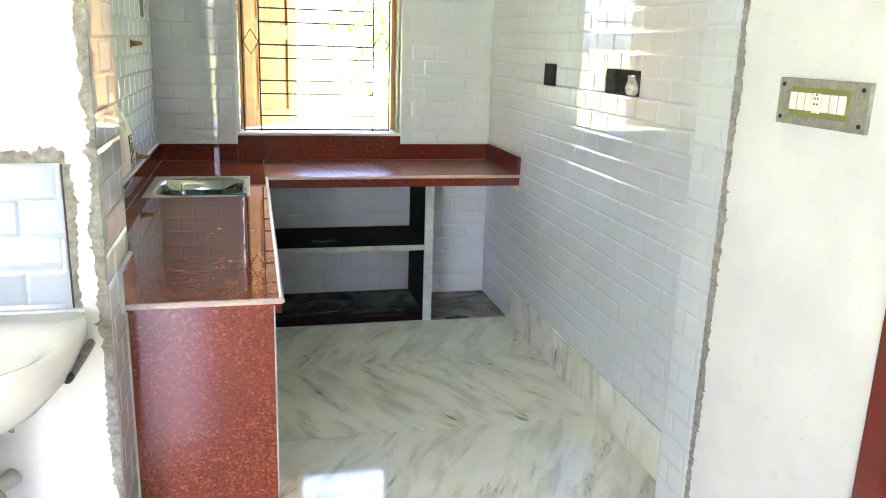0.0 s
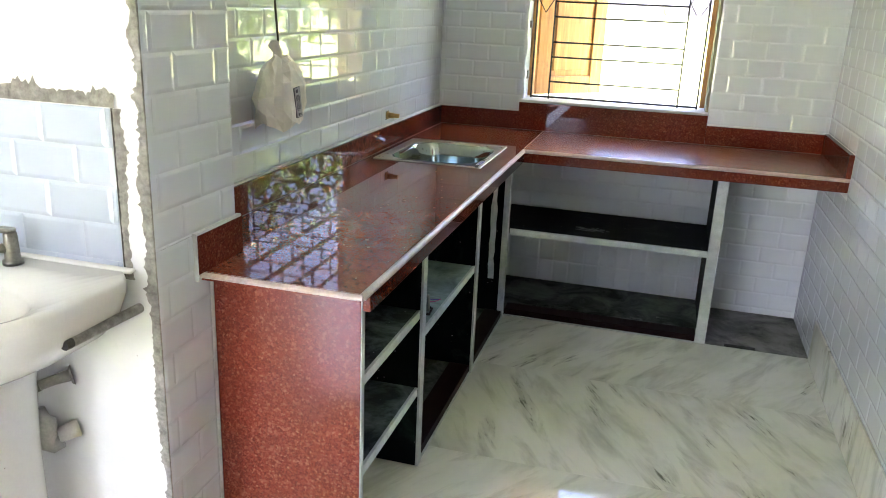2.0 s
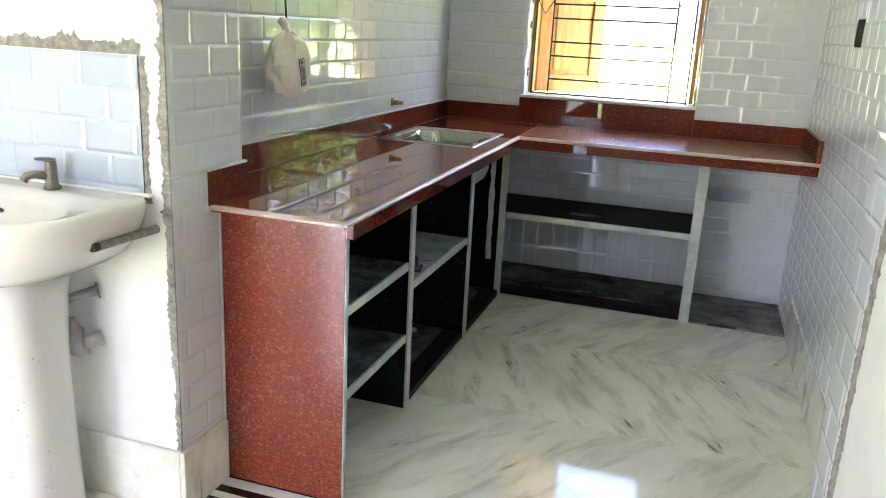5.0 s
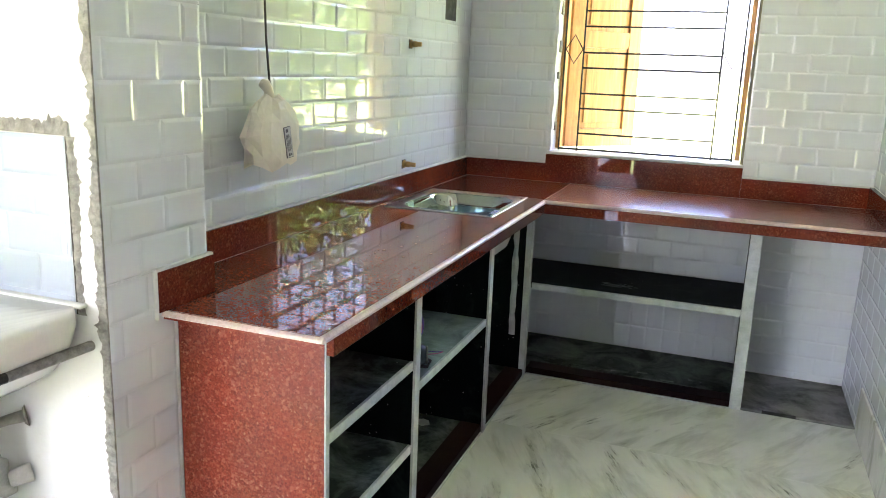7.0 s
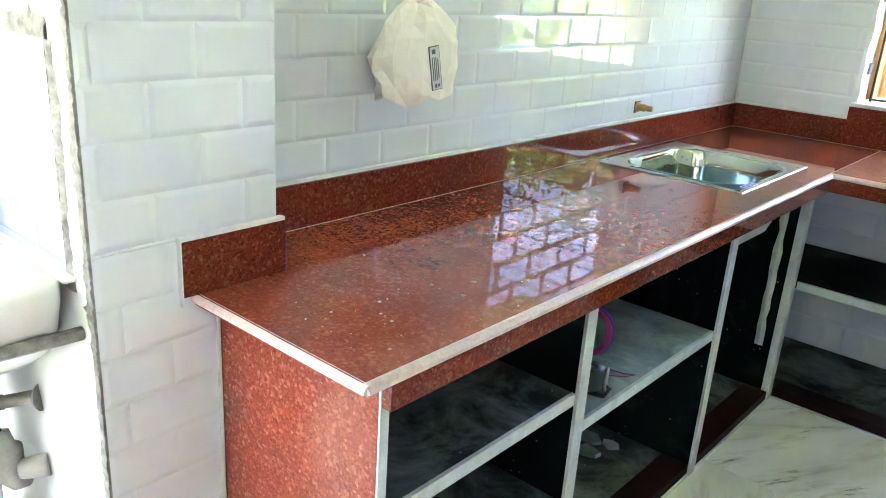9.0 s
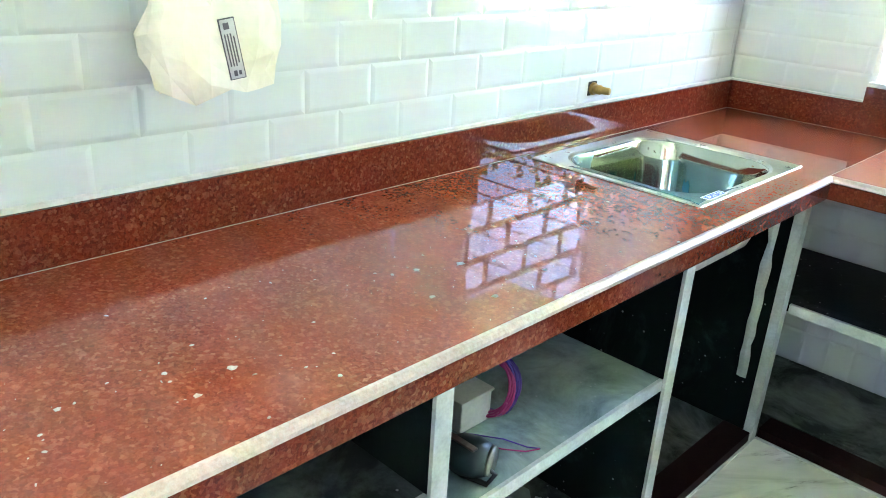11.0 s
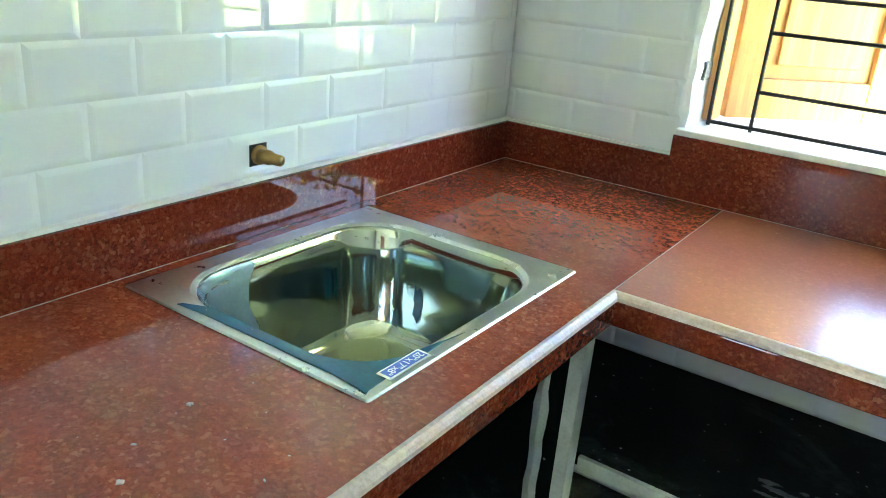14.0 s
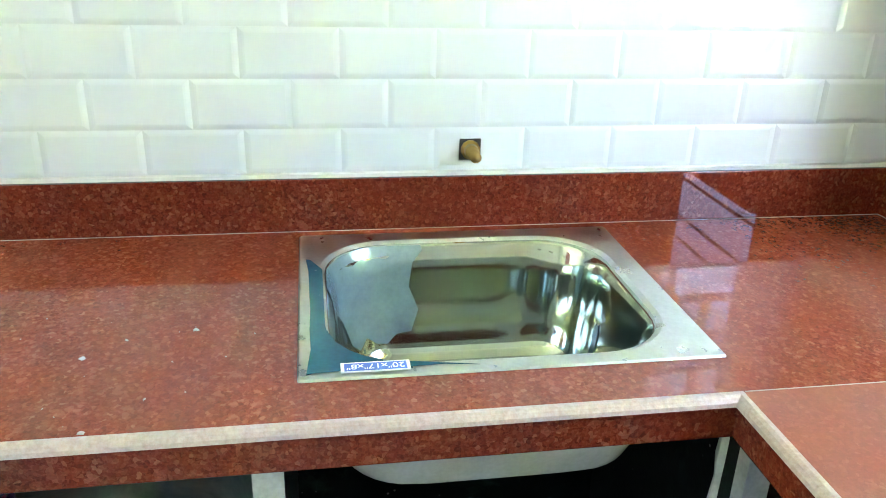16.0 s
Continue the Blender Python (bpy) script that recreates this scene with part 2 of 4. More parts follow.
UNDERCOAT = plain("grey_sound_coat", (0.42, 0.45, 0.44), 0.7, 0, 0.15, 20)
DARK = plain("dark_recess", (0.05, 0.048, 0.042), 0.8, 0, 0.4, 20)
OLIVE = plain("olive_painted_jamb", (0.24, 0.225, 0.15), 0.7, 0, 0.35, 14, 0.3)
BAG = plain("cream_woven_plastic", (0.72, 0.67, 0.59), 0.55, 0, 0.12, 14, 0.6, 55)
INK = plain("dark_grey_print", (0.10, 0.09, 0.11), 0.7)
FILM = plain("blue_protective_film", (0.012, 0.085, 0.14), 0.22, 0, 0.3, 25)
LABEL_BLUE = plain("blue_label", (0.05, 0.12, 0.55), 0.4, 0, 0.05)
LABEL_WHITE = plain("white_label_print", (0.85, 0.86, 0.88), 0.4, 0, 0.03)
PLASTIC = plain("ivory_plastic", (0.50, 0.49, 0.44), 0.4, 0, 0.15, 20)
PLATE = plain("dusty_metal_plate", (0.36, 0.35, 0.30), 0.5, 0.5, 0.35, 55)
SWITCH = plain("white_switch_plastic", (0.80, 0.80, 0.76), 0.3, 0, 0.05)
SWITCH_BED = plain("olive_switch_bed", (0.22, 0.23, 0.05), 0.5)
WIRE_RED = plain("red_wire", (0.40, 0.025, 0.16), 0.4)
WIRE_BLUE = plain("blue_wire", (0.07, 0.03, 0.26), 0.4)
WIRE_BLACK = plain("black_wire", (0.015, 0.015, 0.014), 0.5)
GREEN_DARK = plain("dark_green_enamel", (0.012, 0.025, 0.022), 0.45, 0, 0.3, 30)
GREY_PVC = plain("grey_pvc_pipe", (0.33, 0.32, 0.29), 0.5, 0, 0.3, 25)
GRASS = plain("dry_grass", (0.21, 0.26, 0.075), 0.9, 0, 0.3, 0.5)
LEAF = plain("leaf", (0.12, 0.19, 0.03), 0.6, 0, 0.35, 1.2)
BARK = plain("bark", (0.12, 0.09, 0.06), 0.9, 0, 0.3, 9, 0.5)
CLOTH = plain("magenta_striped_cloth", (0.38, 0.05, 0.2), 0.8, 0, 0.3, 30)
CLOTH_PALE = plain("pale_cloth", (0.7, 0.66, 0.66), 0.8, 0, 0.1, 20)
FILM_PALE = plain("pale_blue_film", (0.30, 0.42, 0.45), 0.2, 0.6, 0.2, 25)
CRUMB = plain("dried_cement", (0.38, 0.33, 0.29), 0.9, 0, 0.25, 60)
DUST_SMEAR = plain("dried_cement_smear", (0.11, 0.125, 0.12), 0.95, 0, 0.5, 45)
LABEL_GREY = plain("grey_label", (0.50, 0.49, 0.50), 0.5, 0, 0.1)


# ---- building blocks ----
def link_mesh(name, bm, material, smooth=False):
    me = bpy.data.meshes.new(name)
    bmesh.ops.recalc_face_normals(bm, faces=bm.faces)
    bm.to_mesh(me)
    bm.free()
    me.materials.append(material)
    if smooth:
        me.polygons.foreach_set("use_smooth", [True] * len(me.polygons))
    return new(name, me)


def part(name, bm, material, parent, label="", smooth=False):
    ob = link_mesh(name, bm, material, smooth)
    ob.parent = parent
    if label:
        tagged(ob, label)
    return ob


def thing(name, label, category, at=(0, 0, 0), group="", kind=""):
    ob = new(name)
    ob.location = at
    ob.empty_display_size = 0.05
    return tagged(ob, label, category, group, kind)


def box(x0, y0, z0, x1, y1, z1, bevel=0.0, bm=None):
    out = bm or bmesh.new()
    m = Matrix.Translation(((x0 + x1) / 2, (y0 + y1) / 2, (z0 + z1) / 2)) @ Matrix.Diagonal((abs(x1 - x0), abs(y1 - y0), abs(z1 - z0), 1))
    made = bmesh.ops.create_cube(out, size=1, matrix=m)
    if bevel:
        edges = list({e for v in made["verts"] for e in v.link_edges})
        bmesh.ops.bevel(out, geom=edges, offset=bevel, segments=2, affect="EDGES", profile=0.6)
    return out


def plate(us, vs, w0, w1, axis, skip=()):
    """A slab with thickness between w0 and w1 along an axis, in cells of us by vs, some left open."""
    bm = bmesh.new()

    def put(u, v, w):
        return {"x": (w, u, v), "y": (u, w, v), "z": (u, v, w)}[axis]
    cells = {(i, j) for i in range(len(us) - 1) for j in range(len(vs) - 1)} - set(skip)
    for i, j in cells:
        u0, u1, v0, v1 = us[i], us[i + 1], vs[j], vs[j + 1]
        quads = [[(u0, v0, w), (u1, v0, w), (u1, v1, w), (u0, v1, w)] for w in (w0, w1)]
        for di, dj, a, c in ((-1, 0, (u0, v0), (u0, v1)), (1, 0, (u1, v0), (u1, v1)), (0, -1, (u0, v0), (u1, v0)), (0, 1, (u0, v1), (u1, v1))):
            if (i + di, j + dj) not in cells:
                quads.append([(*a, w0), (*c, w0), (*c, w1), (*a, w1)])
        for q in quads:
            bm.faces.new([bm.verts.new(put(*p)) for p in q])
    bmesh.ops.remove_doubles(bm, verts=bm.verts, dist=1e-5)
    return bm


def tube(points, radius, sides=8, bm=None, closed=False):
    """A round bar along points."""
    out = bm or bmesh.new()
    pts = [Vector(p) for p in points]
    rings = []
    n = len(pts)
    side = None
    for i, p in enumerate(pts):
        a = pts[i - 1] if (i or closed) else p
        c = pts[(i + 1) % n] if (i < n - 1 or closed) else p
        d = (c - a).normalized()
        if side is None:
            side = d.orthogonal().normalized()
        side = (side - d * side.dot(d)).normalized()
        up = d.cross(side)
        r = radius[i] if isinstance(radius, (list, tuple)) else radius
        rings.append([out.verts.new(p + r * (math.cos(t) * side + math.sin(t) * up)) for t in (math.tau * k / sides for k in range(sides))])
    pairs = list(zip(rings, rings[1:])) + ([(rings[-1], rings[0])] if closed else [])
    for a, c in pairs:
        for k in range(sides):
            out.faces.new((a[k], a[(k + 1) % sides], c[(k + 1) % sides], c[k]))
    if not closed:
        out.faces.new(rings[0][::-1])
        out.faces.new(rings[-1])
    return out


def loft(rings, cap0=True, cap1=True, bm=None):
    out = bm or bmesh.new()
    rows = [[out.verts.new(p) for p in r] for r in rings]
    n = len(rows[0])
    for a, c in zip(rows, rows[1:]):
        for k in range(n):
            out.faces.new((a[k], a[(k + 1) % n], c[(k + 1) % n], c[k]))
    if cap0:
        out.faces.new(rows[0][::-1])
    if cap1:
        out.faces.new(rows[-1])
    return out


def round_rect(x0, y0, x1, y1, r, z, per=7):
    pts = []
    for cx, cy, a0 in ((x1 - r, y1 - r, 0), (x0 + r, y1 - r, 90), (x0 + r, y0 + r, 180), (x1 - r, y0 + r, 270)):
        for k in range(per):
            a = radians(a0 + 90 * k / (per - 1))
            pts.append((cx + r * math.cos(a), cy + r * math.sin(a), z))
    return pts


def structure(name, bm, material, label):
    return tagged(link_mesh(name, bm, material), label, name.split("_")[0], "", "structure")


# ---- sizes of the kitchen ----
XR, YB, TOP, SPLASH = 1.859, 2.485, 0.826, 0.915
WX0, WX1, WZ0, WZ1 = 0.427, 1.318, 0.963, 2.22
PX, PY0, PY1 = 0.171, -0.150, 0.160
QX, QY0, QY1 = 1.687, -0.175, -0.017
CX, CY = 0.566, 1.888
CEIL = 2.85
TW, TH = 0.152, 0.0787

# ---- structure ----
ground = structure("ground", plate([-400, -4.7, 400], [-400, 2.76, 400], -0.75, -0.70, "z"), GRASS, "sunlit green grass around the house")
floor = structure("floor", plate([-3.2, 2.05], [-4.7, 2.7], -0.25, -0.03, "z"), CEMENT, "cement bed under the marble floor slabs")
wall_left = structure("wall_left", box(-0.20, PY1 - 0.02, 0, -0.006, YB + 0.01, CEIL), PLASTER, "kitchen wall with pale blue glazed bevelled tiles")
wall_back = structure("wall_back", plate([-0.2, WX0 - 0.004, WX1 + 0.004, 2.06], [0, WZ0, WZ1, CEIL], YB + 0.006, YB + 0.26, "y", {(1, 1)}), PLASTER,
                      "kitchen window wall with pale blue glazed tiles")
N1, N2 = (1.474, 1.632, 1.303, 1.405), (0.657, 0.947, 1.311, 1.406)
wall_right = structure("wall_right", plate([QY1 - 0.01, N2[0], N2[1], N1[0], N1[1], YB], [0, N1[2], N1[3], CEIL], XR + 0.006, XR + 0.05, "x", {(1, 1), (3, 1)}),
                       PLASTER, "kitchen wall with pale blue glazed bevelled tiles and two box recesses")
structure("wall_right_core", box(XR + 0.051, QY1 - 0.01, 0, XR + 0.2, YB, CEIL), PLASTER, "masonry behind the recessed boxes")
wall_pillar = structure("wall_pillar", box(-0.39, PY0, 0, PX - 0.006, PY1 - 0.006, CEIL), PLASTER, "white plastered wall end with tiled kitchen side")
wall_pier = structure("wall_pier", box(QX + 0.006, -0.775, 0, 2.06, QY1 - 0.006, CEIL), PLASTER, "white plastered hall wall with a rough cut edge")
structure("wall_hall_right", plate([-4.7, -1.76, -0.84, -0.776], [0, 2.05, CEIL], QX + 0.012, 1.95, "x", {(1, 0)}), PLASTER, "white plastered hall wall")
structure("wall_hall_back", plate([-3.2, -1.75, -1.05, -0.46, 0.04, 2.06], [0, 2.1, CEIL], -4.7, -4.5, "y", {(1, 0), (3, 0)}), PLASTER, "white plastered hall wall with open doorways to daylight")
structure("wall_hall_left", box(-3.2, -4.5, 0, -3.0, 2.6, CEIL), PLASTER, "white plastered hall wall")
structure("wall_room", plate([-3.0, -1.30, -0.39], [0, 2.05, CEIL], PY0, PY0 + 0.13, "y", {(1, 0)}), PLASTER, "white plastered wall with an open doorway")
structure("wall_room_back", box(-3.0, 2.2, 0, -0.2, 2.4, CEIL), PLASTER, "white plastered room wall")
structure("wall_behind_door", box(2.3, -2.1, 0, 2.4, -0.5, CEIL), PLASTER, "dim white wall beyond the side door")
# unseen slab, assumed from dark reflections, added to block the high sky
structure("wall_sunshade", box(WX0 - 0.16, YB + 0.261, WZ1 + 0.03, WX1 + 0.16, YB + 0.86, WZ1 + 0.11, 0.004), PLASTER, "assumed concrete sunshade slab outside, blocking the high sky")
ceiling = structure("ceiling", box(-3.2, -4.7, CEIL, 2.4, YB + 0.26, CEIL + 0.2), PLASTER, "white plastered ceiling")

# marble floor slabs, book-matched so that the streaks turn at each seam
def floor_slab(x0, y0, x1, y1, material):
    part("slab", box(x0 + 0.0006, y0 + 0.0006, -0.03, x1 - 0.0006, y1 - 0.0006, 0.0), material, floor)


SEAMS = [(0.076, 0.777, MARBLE_B), (0.777, 1.466, MARBLE_A), (1.466, 2.014, MARBLE_C)]
for y0, y1, mm in SEAMS:
    floor_slab(0.0, y0, XR + 0.04, y1, mm)
for x0, x1 in ((-3.0, -1.5), (-1.5, -0.1), (-0.1, 1.75)):
    for y0, y1 in ((-4.5, -3.4), (-3.4, -2.3), (-2.3, -1.2), (-1.2, -0.083)):
        floor_slab(x0, y0, x1, y1, MARBLE_HALL)
floor_slab(-3.0, -0.083, -0.2, 2.2, MARBLE_HALL)
floor_slab(1.75, -4.5, 2.3, -0.083, MARBLE_HALL)
for y0, y1, mm in ((-0.083, -0.058, BLACK_STONE), (-0.058, -0.030, WHITE_STONE), (-0.030, 0.001, BLACK_STONE), (0.001, 0.041, WHITE_STONE), (0.041, 0.076, BLACK_STONE)):
    part("threshold_strip", box(-0.2 if y0 < -0.2 else 0.10, y0 + 0.0006, -0.03, XR + 0.02, y1 - 0.0006, 0.0005), mm, floor)
part("hall_border_strip", box(-1.6, -0.36, -0.028, -0.20, -0.325, 0.0006), BLACK_STONE, floor, "black stone border strip")
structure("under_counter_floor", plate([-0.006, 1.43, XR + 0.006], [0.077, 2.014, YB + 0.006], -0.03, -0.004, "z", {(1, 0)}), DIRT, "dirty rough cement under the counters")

# skirtings
def skirting(name, x0, y0, x1, y1, h):
    s = structure(name, box(x0, y0, 0.0008, x1, y1, h, 0.003), SKIRT, "pale marble skirting board")
    return s


skirting("baseboard_right", XR - 0.007, QY1 + 0.004, XR + 0.005, 1.985, 0.190)
skirting("baseboard_pillar", PX - 0.004, PY0 - 0.012, PX + 0.012, 0.044, 0.186)
skirting("baseboard_basin", -0.39, PY0 - 0.012, PX - 0.005, PY0 - 0.0005, 0.186)
skirting("baseboard_hall", QX - 0.008, -0.775, QX + 0.005, QY0 - 0.02, 0.10)


# ---- wall tiles ----
TILE_MESH = {}


def tile_mesh(w, h, material):
    """One tile w by h in the xz plane, its face raised towards -y, with sloped borders."""
    key = (round(w, 4), round(h, 4), material.name)
    if key not in TILE_MESH:
        me = bpy.data.meshes.new("tile")
        side = [(0.0, 0.0), (0.0033, 0.0007), (0.0066, 0.0014), (0.0099, 0.0019)]
        kx, kz = min(1.0, w * 0.3 / 0.0096), min(0.9, h * 0.3 / 0.0096)
        if h > w:
            kz = min(1.0, h * 0.3 / 0.0096)
        v, f = [], []
        for a, d in side:
            x, z = max(0.0001, a * kx), max(0.0001, a * kz)
            v += [(x, -d, z), (w - x, -d, z), (w - x, -d, h - z), (x, -d, h - z)]
        for r in range(len(side) - 1):
            f += [(4 * r + i, 4 * r + (i + 1) % 4, 4 * r + 4 + (i + 1) % 4, 4 * r + 4 + i) for i in range(4)]
        f.append(tuple(range(len(v) - 4, len(v))))
        me.from_pydata(v, [], f)
        me.materials.append(material)
        TILE_MESH[key] = me
    return TILE_MESH[key]


def cut(rects, hole):
    out = []
    a0, a1, b0, b1 = hole
    for u0, u1, v0, v1 in rects:
        if u1 <= a0 or u0 >= a1 or v1 <= b0 or v0 >= b1:
            out.append((u0, u1, v0, v1))
            continue
        if u0 < a0:
            out.append((u0, a0, v0, v1))
        if u1 > a1:
            out.append((a1, u1, v0, v1))
        m0, m1 = max(u0, a0), min(u1, a1)
        if v0 < b0:
            out.append((m0, m1, v0, b0))
        if v1 > b1:
            out.append((m0, m1, b1, v1))
    return [r for r in out if r[1] - r[0] > 0.004 and r[3] - r[2] > 0.004]


def tile_field(wall, place, u0, u1, v0, v1, phase, upto, holes=(), upright=False, base=SPLASH, material=TILE):
    """Running-bond tiles on a wall. place: pose of the wall's plane. Above upto the tiles are one joined mesh."""
    far_v, far_f = [], []
    tw, th = (TH, TW) if upright else (TW, TH)
    first = math.floor((v0 - base) / th)
    for row in range(first, math.ceil((v1 - base) / th)):
        b = base + row * th
        shift = phase + (tw / 2 if row % 2 and not upright else 0)
        k = math.floor((u0 - shift) / tw)
        while shift + k * tw < u1:
            a = shift + k * tw
            k += 1
            rects = [(max(a, u0), min(a + tw, u1), max(b, v0), min(b + th, v1))]
            rects = [r for r in rects if r[1] - r[0] > 0.004 and r[3] - r[2] > 0.004]
            for hole in holes:
                rects = cut(rects, hole)
            for r in rects:
                me = tile_mesh(r[1] - r[0], r[3] - r[2], material)
                m = place @ Matrix.Translation((r[0], 0, r[2]))
                if r[2] < upto:
                    ob = new("tile", me)
                    ob.parent, ob.matrix_basis = wall, m
                else:
                    n = len(far_v)
                    far_v += [m @ vert.co for vert in me.vertices]
                    far_f += [tuple(n + i for i in p.vertices) for p in me.polygons]
    if far_v:
        me = bpy.data.meshes.new("upper_tiles")
        me.from_pydata(far_v, [], far_f)
        me.materials.append(TILE)
        ob = tagged(new("upper_tiles", me), "pale blue glazed wall tiles", "", "", "stuff")
        ob.parent = wall


NB = (2.125, 2.27, 1.562, 1.70)
LEFT_PLANE, RIGHT_PLANE = pose(0, 0, 0, 0, 0, 90), Matrix.Translation((XR, 0, 0)) @ pose(0, 0, 0, 0, 0, -90)


# ---- worktop ----
def worktop():
    t = thing("worktop", "polished red granite worktop in an L, dusty, with rounded pale edges", "worktop", (0.3, 0.9, 0.73))
    t.location = (0, 0, 0)
    part("slab", plate([0.0, 0.075, 0.460, CX - 0.012], [0.004, 1.425, 1.895, YB], TOP - 0.02, TOP, "z", {(1, 1)}), GRANITE, t)
    part("slab", plate([CX - 0.0108, XR], [CY + 0.012, YB], TOP - 0.02, TOP, "z"), GRANITE_DUST_SHEEN, t, "dusty red granite slab, paled for the window's sheen")

    def nosing(a, c, out):
        """A rounded pale edge from a to c, bulging along out."""
        o = Vector(out)
        ring = [(-0.002, 0.0), (0.003, -0.0006), (0.007, -0.003), (0.0105, -0.007), (0.0115, -0.012), (0.004, -0.015), (-0.002, -0.015)]
        return loft([[Vector(p) + o * u + Vector((0, 0, w)) for u, w in ring] for p in (a, c)])
    part("edge_strip", nosing((CX - 0.010, 0.003, TOP + 0.0006), (CX - 0.010, CY + 0.012, TOP + 0.0006), (1, 0, 0)), GRANITE_RAW, t, "pale unpolished rounded edge")
    part("edge_strip", nosing((CX - 0.010, CY + 0.010, TOP + 0.0004), (XR - 0.001, CY + 0.010, TOP + 0.0004), (0, -1, 0)), GRANITE_RAW, t, "pale unpolished rounded edge")
    part("edge_strip", nosing((PX + 0.001, 0.006, TOP + 0.0002), (CX - 0.004, 0.006, TOP + 0.0002), (0, -0.8, 0)), GRANITE_RAW, t, "pale unpolished rounded edge")
    part("apron", box(CX - 0.0222, 0.0468, TOP - 0.056, CX - 0.004, CY + 0.024, TOP - 0.0155, 0.002), GRANITE_SHADED, t)
    part("apron", box(CX - 0.0235, CY + 0.004, TOP - 0.056, XR - 0.002, CY + 0.0236, TOP - 0.0155, 0.002), GRANITE_SHADED, t)
    return t


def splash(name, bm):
    return tagged(link_mesh(name, bm, GRANITE_SHADED), "polished red granite upstand behind the worktop", "backsplash", "granite upstands")


worktop()
splash("backsplash", box(0.0005, PY1 + 0.001, TOP, 0.020, YB - 0.021, SPLASH, 0.0015))
splash("backsplash", box(PX - 0.004, -0.020, TOP, PX + 0.012, PY1 + 0.012, SPLASH, 0.0015))
back_upstand = thing("backsplash", "polished red granite upstand, raised under the window", "backsplash", group="granite upstands")
part("slab", box(0.0005, YB - 0.020, TOP, WX0 - 0.0064, YB, SPLASH, 0.0008), GRANITE_SHADED, back_upstand)
part("window_riser", box(WX0 - 0.006, YB - 0.020, TOP, WX1 + 0.006, YB, WZ0 - 0.002, 0.0008), GRANITE_SHADED, back_upstand)
part("slab", box(WX1 + 0.0064, YB - 0.020, TOP, XR - 0.0005, YB, SPLASH, 0.0008), GRANITE_SHADED, back_upstand)
splash("backsplash", box(XR - 0.020, CY + 0.004, TOP, XR - 0.0005, YB - 0.021, SPLASH + 0.006, 0.0015))
grout = structure("trim_grout", box(0.0, PY1 + 0.02, SPLASH, 0.012, YB, SPLASH + 0.006), GROUT, "pale cement joint above the granite upstand")
part("joint", box(0.0, YB - 0.012, SPLASH, WX0 - 0.006, YB, SPLASH + 0.005), GROUT, grout)
part("joint", box(WX1 + 0.006, YB - 0.012, SPLASH, XR, YB, SPLASH + 0.005), GROUT, grout)
part("joint", box(PX - 0.002, -0.022, SPLASH, PX + 0.010, PY1 + 0.010, SPLASH + 0.006), GROUT, grout)
part("joint", box(PX, -0.0225, TOP - 0.015, PX + 0.0122, -0.0205, SPLASH + 0.005), GROUT, grout)
part("joint", box(PX, 0.040, 0.187, PX + 0.006, 0.0445, TOP - 0.02), GROUT, grout)


part("joint", box(0.0202, PY1 + 0.012, TOP, 0.0216, YB - 0.0205, TOP + 0.0007), CRUMB, grout, "thin pale line of filler at the foot of the upstand")
part("joint", box(0.0225, YB - 0.0215, TOP, XR - 0.0205, YB - 0.0203, TOP + 0.0006), CRUMB, grout)
part("joint", box(CX - 0.0121, CY + 0.014, TOP - 0.01, CX - 0.0107, YB - 0.0225, TOP + 0.0004), CRUMB, grout, "pale seam between the worktop slabs")


